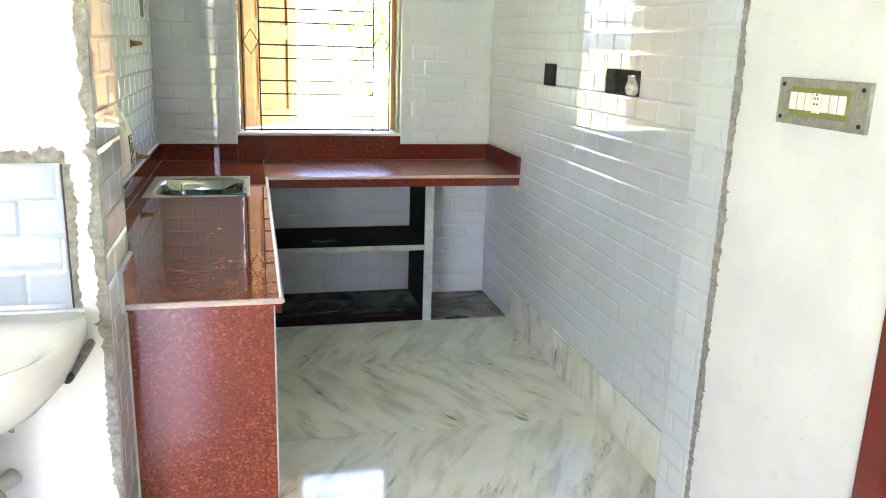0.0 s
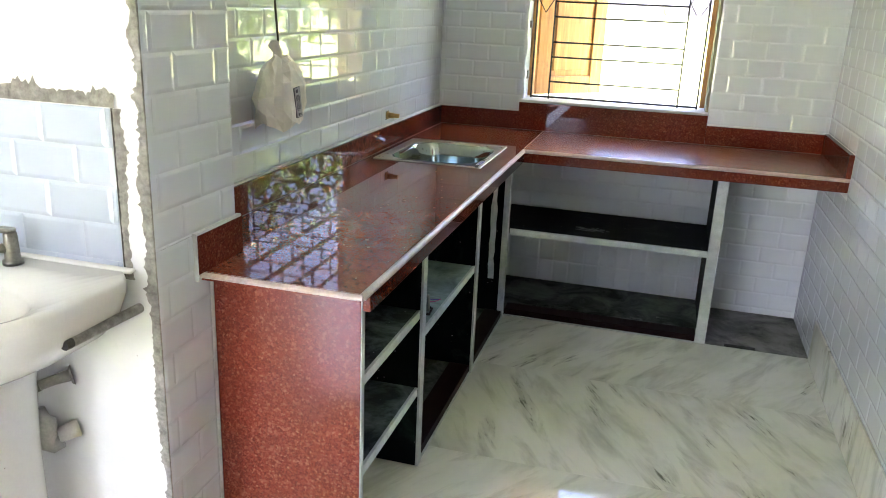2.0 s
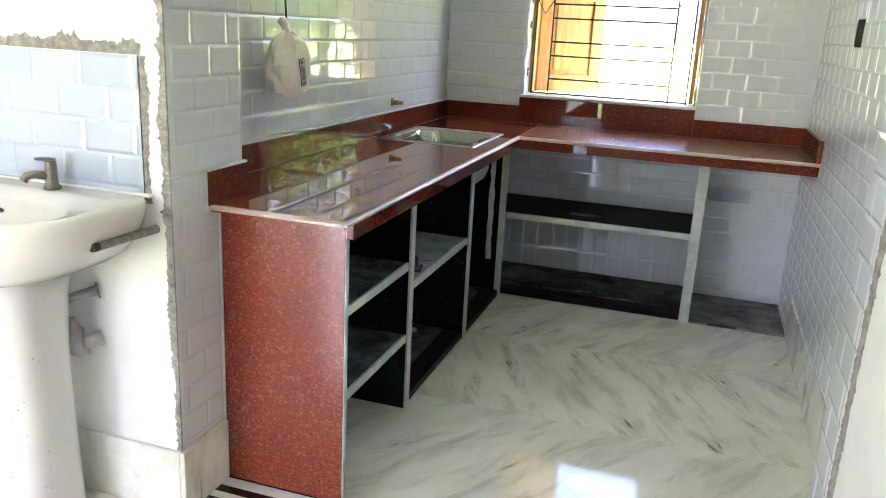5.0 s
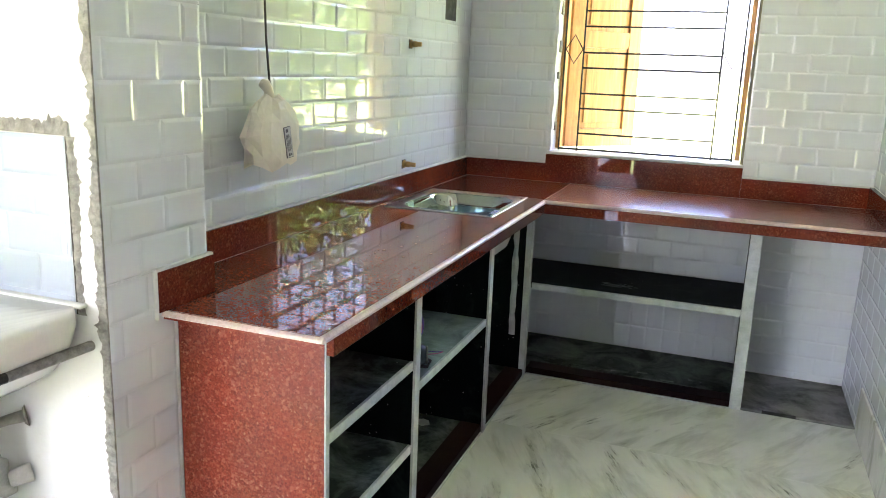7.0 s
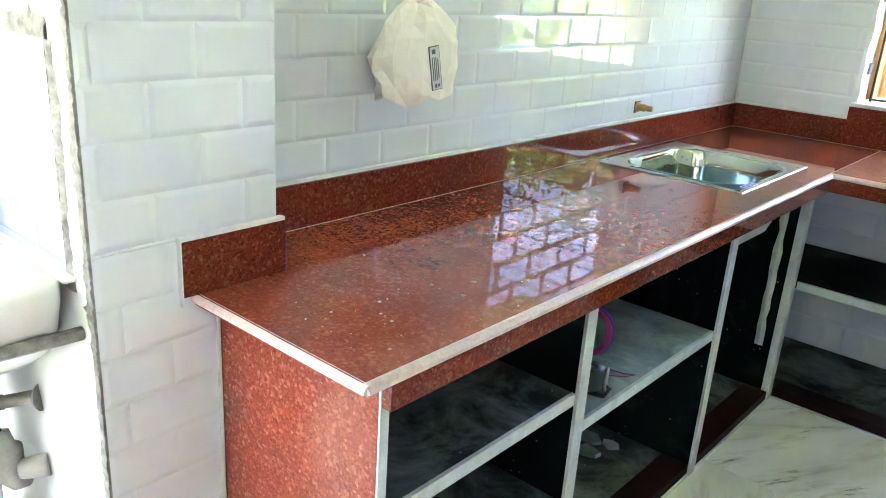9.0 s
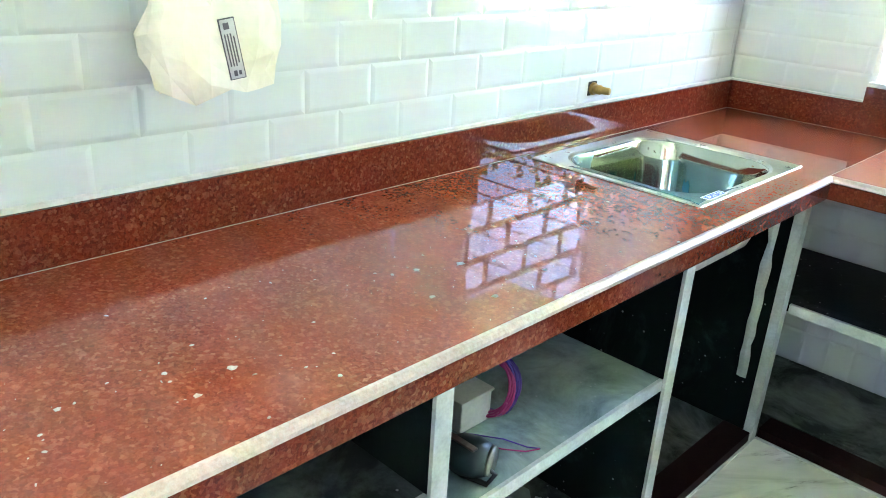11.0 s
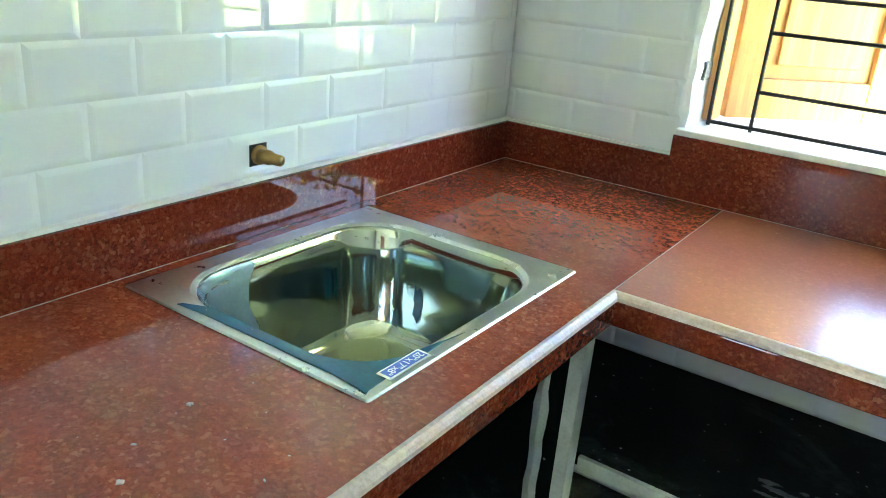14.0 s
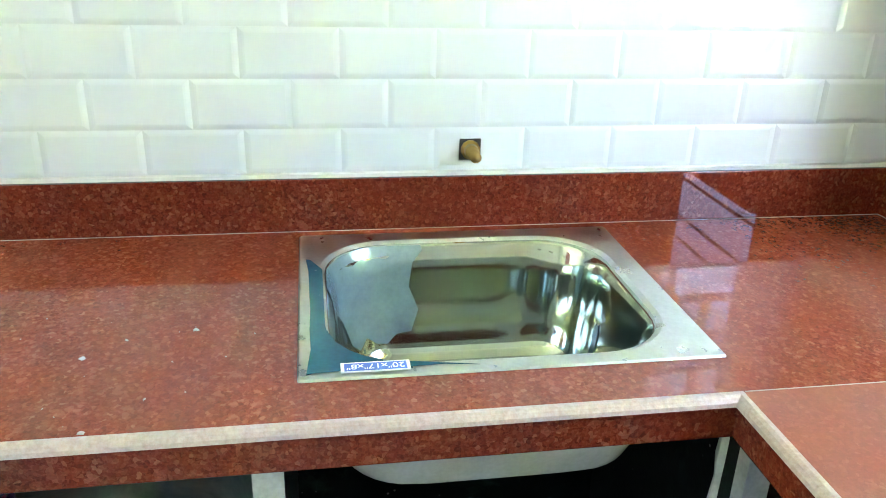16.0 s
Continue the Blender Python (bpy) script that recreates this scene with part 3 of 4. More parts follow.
# ---- sink ----
def sink():
    t = thing("kitchen_sink", "stainless steel sink in the red worktop, blue film half peeled", "sink")
    x0, y0, x1, y1 = 0.046, 1.403, 0.482, 1.919
    bx0, by0, bx1, by1 = 0.086, 1.440, 0.452, 1.874
    z = TOP + 0.0035
    n = 9
    rings = [round_rect(x0, y0, x1, y1, 0.004, TOP + 0.0008, n), round_rect(x0 + 0.002, y0 + 0.002, x1 - 0.002, y1 - 0.002, 0.004, z, n),
             round_rect(bx0 - 0.007, by0 - 0.007, bx1 + 0.007, by1 + 0.007, 0.105, z, n),
             round_rect(bx0, by0, bx1, by1, 0.10, z - 0.004, n)]
    part("rim", loft(rings, False, False), STEEL_RIM, t, "brushed steel rim")
    rows = []
    for inset, drop in ((0, 0.004), (0.003, 0.010), (0.008, 0.022), (0.013, 0.06), (0.018, 0.10), (0.023, 0.14), (0.029, 0.170), (0.038, 0.188), (0.054, 0.1975), (0.09, 0.200)):
        rows.append(round_rect(bx0 + inset, by0 + inset, bx1 - inset, by1 - inset, max(0.03, 0.10 - inset * 0.45), z - drop, n))
    cx, cy = 0.325, 1.575
    rows.append([(cx + 0.036 * (p[0] - (bx0 + bx1) / 2) / math.hypot(p[0] - (bx0 + bx1) / 2, p[1] - (by0 + by1) / 2),
                  cy + 0.036 * (p[1] - (by0 + by1) / 2) / math.hypot(p[0] - (bx0 + bx1) / 2, p[1] - (by0 + by1) / 2), z - 0.203) for p in rows[-1]])
    bowl = part("bowl", loft(rows, False, False), STEEL, t, "polished steel bowl", True)
    mod = bowl.modifiers.new("thick", "SOLIDIFY")
    mod.thickness, mod.offset = 0.001, 1
    shell = [round_rect(bx0 + q - 0.004, by0 + q - 0.004, bx1 - q + 0.004, by1 - q + 0.004, 0.09, z - dd - 0.004, n) for q, dd in ((-0.002, 0.04), (0.001, 0.10), (0.006, 0.15), (0.018, 0.188), (0.045, 0.212), (0.11, 0.220))]
    part("bowl_underside", loft(shell, False, True), UNDERCOAT, t, "grey sprayed underside", True)
    ring = lambda r, zz: [(cx + r * math.cos(math.tau * k / 24), cy + r * math.sin(math.tau * k / 24), zz) for k in range(24)]
    part("drain", loft([ring(0.040, z - 0.2035), ring(0.040, z - 0.2005), ring(0.030, z - 0.2015), ring(0.026, z - 0.208)]), STEEL_DULL, t, "round waste outlet", True)
    # blue film left on the near front corner of the rim, with a ragged edge, and a torn piece down the end wall
    random.seed(5)
    bm = bmesh.new()
    outer, inner = [], []
    path = [(x0 + u, v) for u, v in ((0.10, 0), (0.14, 0), (0.18, 0), (0.22, 0), (0.27, 0), (0.32, 0), (0.37, 0), (0.424, 0), (0.424, 0.04), (0.424, 0.08), (0.424, 0.12), (0.424, 0.16), (0.424, 0.20))]
    lip = round_rect(bx0 - 0.003, by0 - 0.003, bx1 + 0.003, by1 + 0.003, 0.102, z, 24)
    for i, (px, dy) in enumerate(path):
        y = y0 + 0.010 + dy
        jag = random.uniform(0, 0.006) if i not in (0, 12) else 0
        o = Vector((px - (jag if dy else 0), y + (jag if not dy else 0), z + 0.0012))
        near = min(lip, key=lambda q: (q[0] - px) ** 2 + (q[1] - y) ** 2 if not (dy == 0 and px > x0 + 0.40) else (q[0] - bx1 + 0.024) ** 2 + (q[1] - by0 - 0.024) ** 2)
        f = 0.25 if i in (0, 12) else 1.0
        outer.append(bm.verts.new(o))
        inner.append(bm.verts.new(o.lerp(Vector((near[0], near[1], z + 0.0012)), f)))
    for k in range(len(path) - 1):
        bm.faces.new((outer[k], outer[k + 1], inner[k + 1], inner[k]))
    film = part("film", bm, FILM, t, "torn blue protective film")
    film.modifiers.new("thick", "SOLIDIFY").thickness = 0.0006
    bm = bmesh.new()
    cols = []
    for k in [17.76] + list(range(18, 27)) + [26.12, 26.22, 26.3]:
        deep = 5.4 + random.uniform(-0.5, 0.3) if k < 24 else 3.6 + random.uniform(-0.5, 0.5)
        line, line_k = [], k
        for q in range(6):
            f = 0.3 + deep * q / 5
            if line_k < 18:
                k = line_k + random.uniform(-0.07, 0.10) + 0.03 * q
            a0, a1 = Vector(rows[int(f)][int(k)]), Vector(rows[int(f) + 1][int(k)])
            b0, b1 = Vector(rows[int(f)][int(k) + 1]), Vector(rows[int(f) + 1][int(k) + 1])
            pt = a0.lerp(a1, f % 1).lerp(b0.lerp(b1, f % 1), k % 1)
            inw = Vector((cx - pt.x, (by0 + by1) / 2 - pt.y, 0)).normalized()
            line.append(bm.verts.new(pt + inw * 0.0016))
        cols.append(line)
    for a, c in zip(cols, cols[1:]):
        for k in range(5):
            bm.faces.new((a[k], c[k], c[k + 1], a[k + 1]))
    part("film_flap", bm, FILM_PALE, t, "thin pale blue film clinging to the bowl", True)
    bm = bmesh.new()
    grid = []
    for u in range(5):
        line = []
        for q in range(5):
            f = 3.9 + 1.5 * q / 4 + random.uniform(-0.25, 0.25)
            e = 0.74 + 0.13 * u / 4 + random.uniform(-0.02, 0.02)
            pt = Vector(rows[int(f)][8]).lerp(Vector(rows[int(f)][9]), e).lerp(Vector(rows[int(f) + 1][8]).lerp(Vector(rows[int(f) + 1][9]), e), f % 1)
            line.append(bm.verts.new(pt + Vector((0, -0.0016, 0.0004))))
        grid.append(line)
    for a, c in zip(grid, grid[1:]):
        for k in range(4):
            bm.faces.new((a[k], c[k], c[k + 1], a[k + 1]))
    part("film_scrap", bm, FILM, t, "small scrap of blue film", True)
    lab = part("label", box(0.453, 1.452, z + 0.0018, 0.474, 1.532, z + 0.0024), LABEL_WHITE, t, "blue and white size label")
    part("label_field", box(0.4555, 1.456, z + 0.0022, 0.4715, 1.528, z + 0.0028), LABEL_BLUE, lab)
    cu = bpy.data.curves.new("size_text", "FONT")
    cu.body, cu.size, cu.align_x, cu.align_y, cu.extrude = '20"x17"x8"', 0.0148, "CENTER", "CENTER", 0.0001
    tmp = new("size_text_source", cu)
    bpy.context.view_layer.update()
    me = bpy.data.meshes.new_from_object(tmp.evaluated_get(bpy.context.evaluated_depsgraph_get()))
    bpy.data.objects.remove(tmp)
    me.materials.clear()
    me.materials.append(LABEL_WHITE)
    txt = new("size_text", me)
    txt.parent = lab
    txt.matrix_basis = Matrix.Translation((0.4635, 1.492, z + 0.0032)) @ pose(0, 0, 0, 0, 0, -90)
    return t


sink()


# ---- stone shelves under the worktop ----
def slab_divider(t, bm, edge):
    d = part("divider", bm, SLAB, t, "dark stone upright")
    part("front_edge", edge, EDGE, d, "pale stone front edge")


def shelf_board(t, bm, edge, mat=None):
    d = part("shelf", bm, mat or SHELF, t, "dusty stone shelf")
    part("front_edge", edge, EDGE, d, "pale stone front edge")


FX, FY = 0.497, 2.012
UNDER = TOP - 0.0205


def left_shelves():
    t = thing("shelf_unit", "open stone shelves under the worktop with a red granite end panel", "shelf unit", group="shelves under the worktop")
    part("end_panel", box(PX + 0.001, 0.046, 0.001, 0.540, 0.064, UNDER, 0.0015), GRANITE_END, t, "speckled red granite end panel")
    part("end_panel_edge", box(0.5402, 0.0465, 0.001, 0.5435, 0.0635, UNDER), EDGE, t, "pale sawn edge")
    for y in (0.644, 1.348):
        slab_divider(t, box(0.0, y + 0.004, -0.003, FX - 0.002, y + 0.032, UNDER), box(FX - 0.0018, y, 0.0006, FX + 0.006, y + 0.036, UNDER, 0.001))
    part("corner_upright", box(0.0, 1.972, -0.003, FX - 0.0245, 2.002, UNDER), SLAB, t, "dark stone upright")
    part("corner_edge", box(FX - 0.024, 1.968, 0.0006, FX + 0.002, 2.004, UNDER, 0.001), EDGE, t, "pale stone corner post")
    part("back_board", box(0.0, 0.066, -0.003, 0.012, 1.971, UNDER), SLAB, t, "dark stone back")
    for y0, y1, z, mm in ((0.0645, 0.6475, 0.537, SHELF_DARKER), (0.0645, 0.6475, 0.278, SHELF_DARKER), (0.6765, 1.3515, 0.455, SHELF)):
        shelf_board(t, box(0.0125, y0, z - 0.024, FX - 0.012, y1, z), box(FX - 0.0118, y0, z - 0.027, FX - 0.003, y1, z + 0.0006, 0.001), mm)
    for y0, y1 in ((0.6765, 1.3515), (1.3805, 1.9715)):
        part("plinth", box(FX - 0.085, y0, 0.0006, FX - 0.004, y1, 0.034, 0.002), GRANITE_KERB_SHADED, t, "low dark red granite kerb")
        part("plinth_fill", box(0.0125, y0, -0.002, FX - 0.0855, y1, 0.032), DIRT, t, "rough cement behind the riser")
    for y0, y1 in ((0.6815, 1.3475), (1.3845, 1.9675)):
        part("floor_joint", box(FX - 0.0035, y0, 0.0004, FX + 0.003, y1, 0.005), EDGE, t, "pale cement joint")
    # a dribble of pale cement down the corner upright
    random.seed(3)
    bm = bmesh.new()
    prev = None
    for k in range(16):
        z = 0.70 - 0.034 * k
        w = 0.012 + random.uniform(-0.003, 0.004)
        x = 0.430 + random.uniform(-0.002, 0.002)
        cur = [bm.verts.new((x - w, 1.9718, z)), bm.verts.new((x, 1.9685, z)), bm.verts.new((x + w, 1.9718, z))]
        if prev:
            for i in (0, 1):
                bm.faces.new((prev[i], prev[i + 1], cur[i + 1], cur[i]))
        prev = cur
    part("cement_dribble", bm, EDGE, t, "pale cement dribble")


def back_shelves():
    t = thing("shelf_unit", "open dark stone shelf bay with a pale stone post", "shelf unit", group="shelves under the worktop")
    slab_divider(t, box(1.390, FY + 0.010, -0.003, 1.422, YB - 0.001, UNDER), box(1.380, FY - 0.006, 0.0006, 1.426, FY + 0.0098, UNDER, 0.002))
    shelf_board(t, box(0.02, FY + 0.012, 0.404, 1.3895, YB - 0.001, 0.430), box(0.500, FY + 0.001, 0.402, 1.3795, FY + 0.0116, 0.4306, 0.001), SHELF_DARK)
    part("plinth", box(0.500, FY - 0.002, 0.0006, 1.3795, FY + 0.083, 0.034, 0.002), GRANITE_KERB_SHADED, t, "low dark red granite kerb with a broken edge")
    part("floor_joint", box(0.5005, FY - 0.009, 0.0004, 1.3795, FY - 0.0025, 0.006), EDGE, t, "pale cement joint")
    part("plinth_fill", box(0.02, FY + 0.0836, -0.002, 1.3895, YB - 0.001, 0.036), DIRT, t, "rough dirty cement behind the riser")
    part("lower_fill", box(1.4225, FY + 0.010, -0.002, XR - 0.001, YB - 0.001, 0.006), DIRT_PALE, t, "rough cement patch")
    random.seed(8)
    for k in range(7):
        x, y = 0.58 + 0.11 * k + random.uniform(-0.03, 0.03), 2.115 + random.uniform(0, 0.06)
        s = random.uniform(0.012, 0.03)
        part("cement_lump", box(x - s * 1.6, y - s * 0.5, 0.034, x + s * 1.6, y + s * 0.5, 0.034 + s * 0.4, s * 0.15), DIRT, t)
    part("hole", box(1.51, FY + 0.004, -0.0006, 1.64, FY + 0.020, 0.0072), DARK, t, "dark gap in the floor edge")


left_shelves()
back_shelves()


def dust_smear():
    """A thin dried smear of cement, ragged, on the back shelf."""
    random.seed(44)
    t = thing("cement_smear", "thin ragged smear of dried cement on the dark shelf", "cement smear")
    for cx, cy, rx, ry in [(0.80 + 0.14 * random.random(), 2.13 + 0.06 * random.random(), random.uniform(0.006, 0.026), random.uniform(0.004, 0.012)) for k in range(16)]:
        ring = [(cx + rx * random.uniform(0.55, 1.15) * math.cos(a), cy + ry * random.uniform(0.55, 1.15) * math.sin(a)) for a in (math.tau * k / 22 for k in range(22))]
        part("smear", loft([[(u, v, 0.4302) for u, v in ring], [(cx + (u - cx) * 0.85, cy + (v - cy) * 0.85, 0.4316) for u, v in ring]]), DUST_SMEAR, t)


dust_smear()


# ---- window ----
def window():
    w = thing("window_1", "wooden framed kitchen window with rough plaster reveals", "window", kind="structure")
    yf = YB + 0.095
    for x0, x1 in ((WX0 + 0.012, WX0 + 0.035), (WX1 - 0.035, WX1 - 0.012)):
        part("window_frame", box(x0, yf, WZ0 + 0.02, x1, yf + 0.06, WZ1 - 0.012, 0.003), WOOD, w, "weathered wooden frame")
    part("window_frame", box(WX0 + 0.0355, yf, WZ1 - 0.06, WX1 - 0.0355, yf + 0.06, WZ1 - 0.012, 0.003), WOOD, w)
    part("window_sill", box(WX0 - 0.003, YB - 0.022, WZ0 - 0.0015, WX1 + 0.003, YB + 0.262, WZ0 + 0.012, 0.003), GROUT, w, "thin white cement sill")
    random.seed(11)
    for x, sgn, mat in ((WX0 - 0.0035, 1, GROUT), (WX1 + 0.0035, -1, OLIVE)):
        bm = bmesh.new()
        prev = None
        for k in range(41):
            z = WZ0 + 0.0125 + (WZ1 - WZ0 - 0.02) * k / 40
            d = 0.013 + random.uniform(-0.004, 0.003)
            cur = [bm.verts.new((x, YB - 0.003, z)), bm.verts.new((x + sgn * d, YB + 0.004, z)), bm.verts.new((x + sgn * (d + random.uniform(0, 0.003)), YB + 0.05, z)),
                   bm.verts.new((x + sgn * 0.012, YB + 0.25, z))]
            if prev:
                for i in range(3):
                    bm.faces.new((prev[i], prev[i + 1], cur[i + 1], cur[i]))
            prev = cur
        part("reveal", bm, mat, w, "rough unfinished plaster reveal")
    bm = bmesh.new()
    for k in range(15):
        z = WZ0 + 0.04 + random.random() * 1.1
        s = random.uniform(0.004, 0.022)
        box(WX0 + 0.008, YB + 0.045, z - s, WX0 + 0.0125 + s * 0.3, YB + 0.085, z + s * random.uniform(0.8, 2.2), 0.002, bm)
    part("mortar_smears", bm, CEMENT, w, "dark mortar smears on the reveal")


def grille():
    t = thing("window_grille", "black iron window grille of paired bars with diamond ornaments", "grille")
    y = YB + 0.080
    gx0, gxa, gxb, gx1 = 0.460, 0.550, 1.179, 1.270
    zs = [0.985]
    for k in range(12):
        zs.append(zs[-1] + (0.077 if k == 0 else (0.1205 if k % 2 else 0.072)))
    top = 2.20
    for x, r in ((gx0, 0.0045), (gxa, 0.0042), (gxb, 0.0042), (gx1, 0.0045)):
        part("upright_bar", tube([(x, y, 0.977), (x, y, top)], r), IRON, t)
    for i, z in enumerate(zs):
        if z < top:
            a, c = (gx0, gx1) if i == 0 else (gxa, gxb)
            part("cross_bar", tube([(a, y, z), (c, y, z)], 0.0042), IRON, t)
    for zc in (1.461, 1.845):
        for x0, x1 in ((gx0, gxa), (gxb, gx1)):
            xm = (x0 + x1) / 2
            part("diamond", tube([(x0 + 0.004, y, zc), (xm, y, zc + 0.067), (x1 - 0.004, y, zc), (xm, y, zc - 0.067)], 0.0036, 6, None, True), IRON, t)


def shutter():
    t = thing("window_shutter", "orange varnished wooden shutter swung open outside, with two raised panels", "shutter", (0.470, YB + 0.160, 0))
    t.rotation_euler = (0, 0, radians(44))
    z0, z1, wdt, th = 0.985, 2.18, 0.42, 0.03
    part("stile", box(0, 0, z0, 0.075, th, z1, 0.003), WOOD, t)
    part("stile", box(wdt - 0.075, 0, z0, wdt, th, z1, 0.003), WOOD, t)
    for a, c in ((z0, z0 + 0.09), (1.475, 1.555), (z1 - 0.08, z1)):
        part("rail", box(0.0752, 0.001, a, wdt - 0.0752, th - 0.001, c, 0.003), WOOD, t)
    part("panel", box(0.0755, 0.012, z0 + 0.0905, wdt - 0.0755, 0.02, 1.4745, 0.002), WOOD, t)
    part("panel_field", box(0.105, 0.006, z0 + 0.12, wdt - 0.105, 0.0119, 1.445, 0.004), WOOD, t)
    part("panel", box(0.0755, 0.012, 1.5555, wdt - 0.0755, 0.02, z1 - 0.0805, 0.002), WOOD, t)
    part("panel_field", box(0.105, 0.006, 1.585, wdt - 0.105, 0.0119, z1 - 0.11, 0.004), WOOD, t)


window()
grille()
shutter()


# ---- cut plaster edges ----
def ragged(name, a, c, across, out, width, jag, seed, label):
    """A strip of raw cement from a to c whose far side is ragged."""
    random.seed(seed)
    a, c, s, o = Vector(a), Vector(c), Vector(across), Vector(out)
    n = max(12, int((c - a).length / 0.006))
    bm = bmesh.new()
    prev = None
    drift = 0.0
    for k in range(n + 1):
        p = a.lerp(c, k / n)
        drift = 0.93 * drift + random.uniform(-jag, jag) * 0.33
        w = max(0.004, width + drift + random.uniform(-jag, jag) * 0.22 + (random.uniform(0, jag) if random.random() < 0.12 else 0))
        h = random.uniform(0.001, 0.004)
        cur = [bm.verts.new(p - o * 0.004), bm.verts.new(p + o * (0.0015 + h)), bm.verts.new(p + s * w * 0.6 + o * (0.001 + h)), bm.verts.new(p + s * w + o * 0.0008), bm.verts.new(p + s * w - o * 0.004)]
        if prev:
            for i in range(4):
                bm.faces.new((prev[i], prev[i + 1], cur[i + 1], cur[i]))
        prev = cur
    return structure(name, bm, CEMENT, label)


ragged("trim_pillar_edge", (PX - 0.0005, PY0, 0.166), (PX - 0.0005, PY0, 2.6), (-1, 0, 0), (0, -1, 0), 0.021, 0.009, 1, "ragged raw cement edge beside the tiles")
ragged("trim_pier_edge", (QX + 0.004, QY0 - 0.0005, 0.101), (QX + 0.004, QY0 - 0.0005, 2.6), (0, -1, 0), (-1, 0, 0), 0.022, 0.010, 2, "ragged raw cement edge beside the tiles")
PNL = (-0.361, 0.093, 0.85, 1.202)
ragged("trim_panel_top", (PNL[0] - 0.02, PY0, PNL[3] + 0.001), (PNL[1] + 0.012, PY0, PNL[3] + 0.001), (0, 0, 1), (0, -1, 0), 0.024, 0.014, 4, "ragged cement chased round the tile panel")
ragged("trim_panel_side", (PNL[1] + 0.006, PY0, PNL[2]), (PNL[1] + 0.006, PY0, PNL[3]), (1, 0, 0), (0, -1, 0), 0.016, 0.008, 6, "ragged cement chased round the tile panel")
ragged("trim_panel_side_far", (PNL[0] - 0.001, PY0, PNL[2]), (PNL[0] - 0.001, PY0, PNL[3]), (-1, 0, 0), (0, -1, 0), 0.014, 0.008, 7, "ragged cement chased round the tile panel")
part("dark_gap", box(PNL[1] + 0.0005, PY0 - 0.002, PNL[2], PNL[1] + 0.005, PY0 - 0.0003, PNL[3]), DARK, wall_pillar, "dark open joint")


# ---- washbasin in the hall ----
def basin():
    t = thing("washbasin", "white ceramic pedestal washbasin, splashed with paint, on the marble floor", "washbasin")
    cx, yb = -0.150, PY0 - 0.001
    px = -0.170

    def outline(hw, depth, z, n=36, back=0.0):
        pts = []
        for k in range(n):
            a = math.tau * k / n
            s, co = math.sin(a), math.cos(a)
            x = cx + hw * math.copysign(abs(co) ** (0.32 if s > 0 else 0.8), co)
            y = yb - depth * 0.42 + depth * (0.42 if s > 0 else 0.58) * math.copysign(abs(s) ** (0.32 if s > 0 else 0.95), s)
            pts.append((x, min(y, yb), z))
        return pts

    def inner(hw, d0, d1, z, n=36):
        pts = []
        for k in range(n):
            a = math.tau * k / n
            pts.append((cx + hw * math.cos(a), yb - (d0 + d1) / 2 + (d1 - d0) / 2 * math.sin(a), z))
        return pts
    D = 0.43
    rings = [outline(0.10, 0.25, 0.684), outline(0.155, 0.33, 0.700), outline(0.222, 0.40, 0.740), outline(0.266, 0.425, 0.790), outline(0.288, D, 0.842),
             outline(0.288, D, 0.864), outline(0.282, D - 0.008, 0.873), inner(0.236, 0.135, 0.405, 0.868), inner(0.224, 0.142, 0.395, 0.852), inner(0.19, 0.16, 0.375, 0.79),
             inner(0.13, 0.19, 0.33, 0.75), inner(0.03, 0.24, 0.28, 0.742)]
    part("bowl", loft(rings), CERAMIC, t, "", True)
    part("back_deck", box(cx - 0.272, yb - 0.020, 0.868, cx + 0.272, yb, 0.8765, 0.0035), CERAMIC, t, "", True)
    part("overflow", loft([[(cx - 0.06 + u * 1.0, yb - 0.1455 - d, 0.828 + v) for u, v in [(0.022 * math.cos(q), 0.0075 * math.sin(q)) for q in (math.tau * k / 12 for k in range(12))]] for d in (0.0, 0.008)]), DARK, t, "dark overflow slot")

    def ped(hw, d0, d1, z):
        return round_rect(px - hw, yb - d1, px + hw, yb - d0, min(hw, (d1 - d0) / 2) * 0.75, z, 8)
    part("pedestal", loft([ped(0.10, 0.05, 0.255, 0.001), ped(0.098, 0.05, 0.253, 0.03), ped(0.088, 0.055, 0.243, 0.32), ped(0.086, 0.055, 0.245, 0.48), ped(0.098, 0.05, 0.27, 0.62), ped(0.112, 0.04, 0.29, 0.690)]), CERAMIC, t, "white ceramic pedestal", True)
    random.seed(21)
    bm = bmesh.new()
    for k in range(44):
        z = random.uniform(0.02, 0.52) if k % 2 else random.uniform(0.02, 0.16)
        low = 1 - min(1, z / 0.32)
        ring = ped(0.0875 + 0.0115 * low, 0.0545, 0.2435 + 0.011 * low, z)
        a, c, f = ring[random.randint(23, 30)], ring[31], random.random() * 0.3
        at = Vector(a).lerp(Vector(c), f * 0.2)
        bmesh.ops.create_icosphere(bm, subdivisions=1, radius=random.uniform(0.001, 0.0024), matrix=Matrix.Translation(at))
    tagged(part("paint_splashes", bm, OLIVE, t, "brownish paint splashes"), kind="stuff")
    # support bracket bar below the bowl
    br = part("bracket", tube([(0.124, yb, 0.789), (0.122, yb - 0.10, 0.791), (0.118, yb - 0.195, 0.792)], 0.0105, 10), CEMENT, t, "rusty iron bracket")
    part("bracket_end", tube([(0.118, yb - 0.1952, 0.792), (0.117, yb - 0.212, 0.792)], [0.0108, 0.0100], 10), DARK, br, "dark open pipe end")
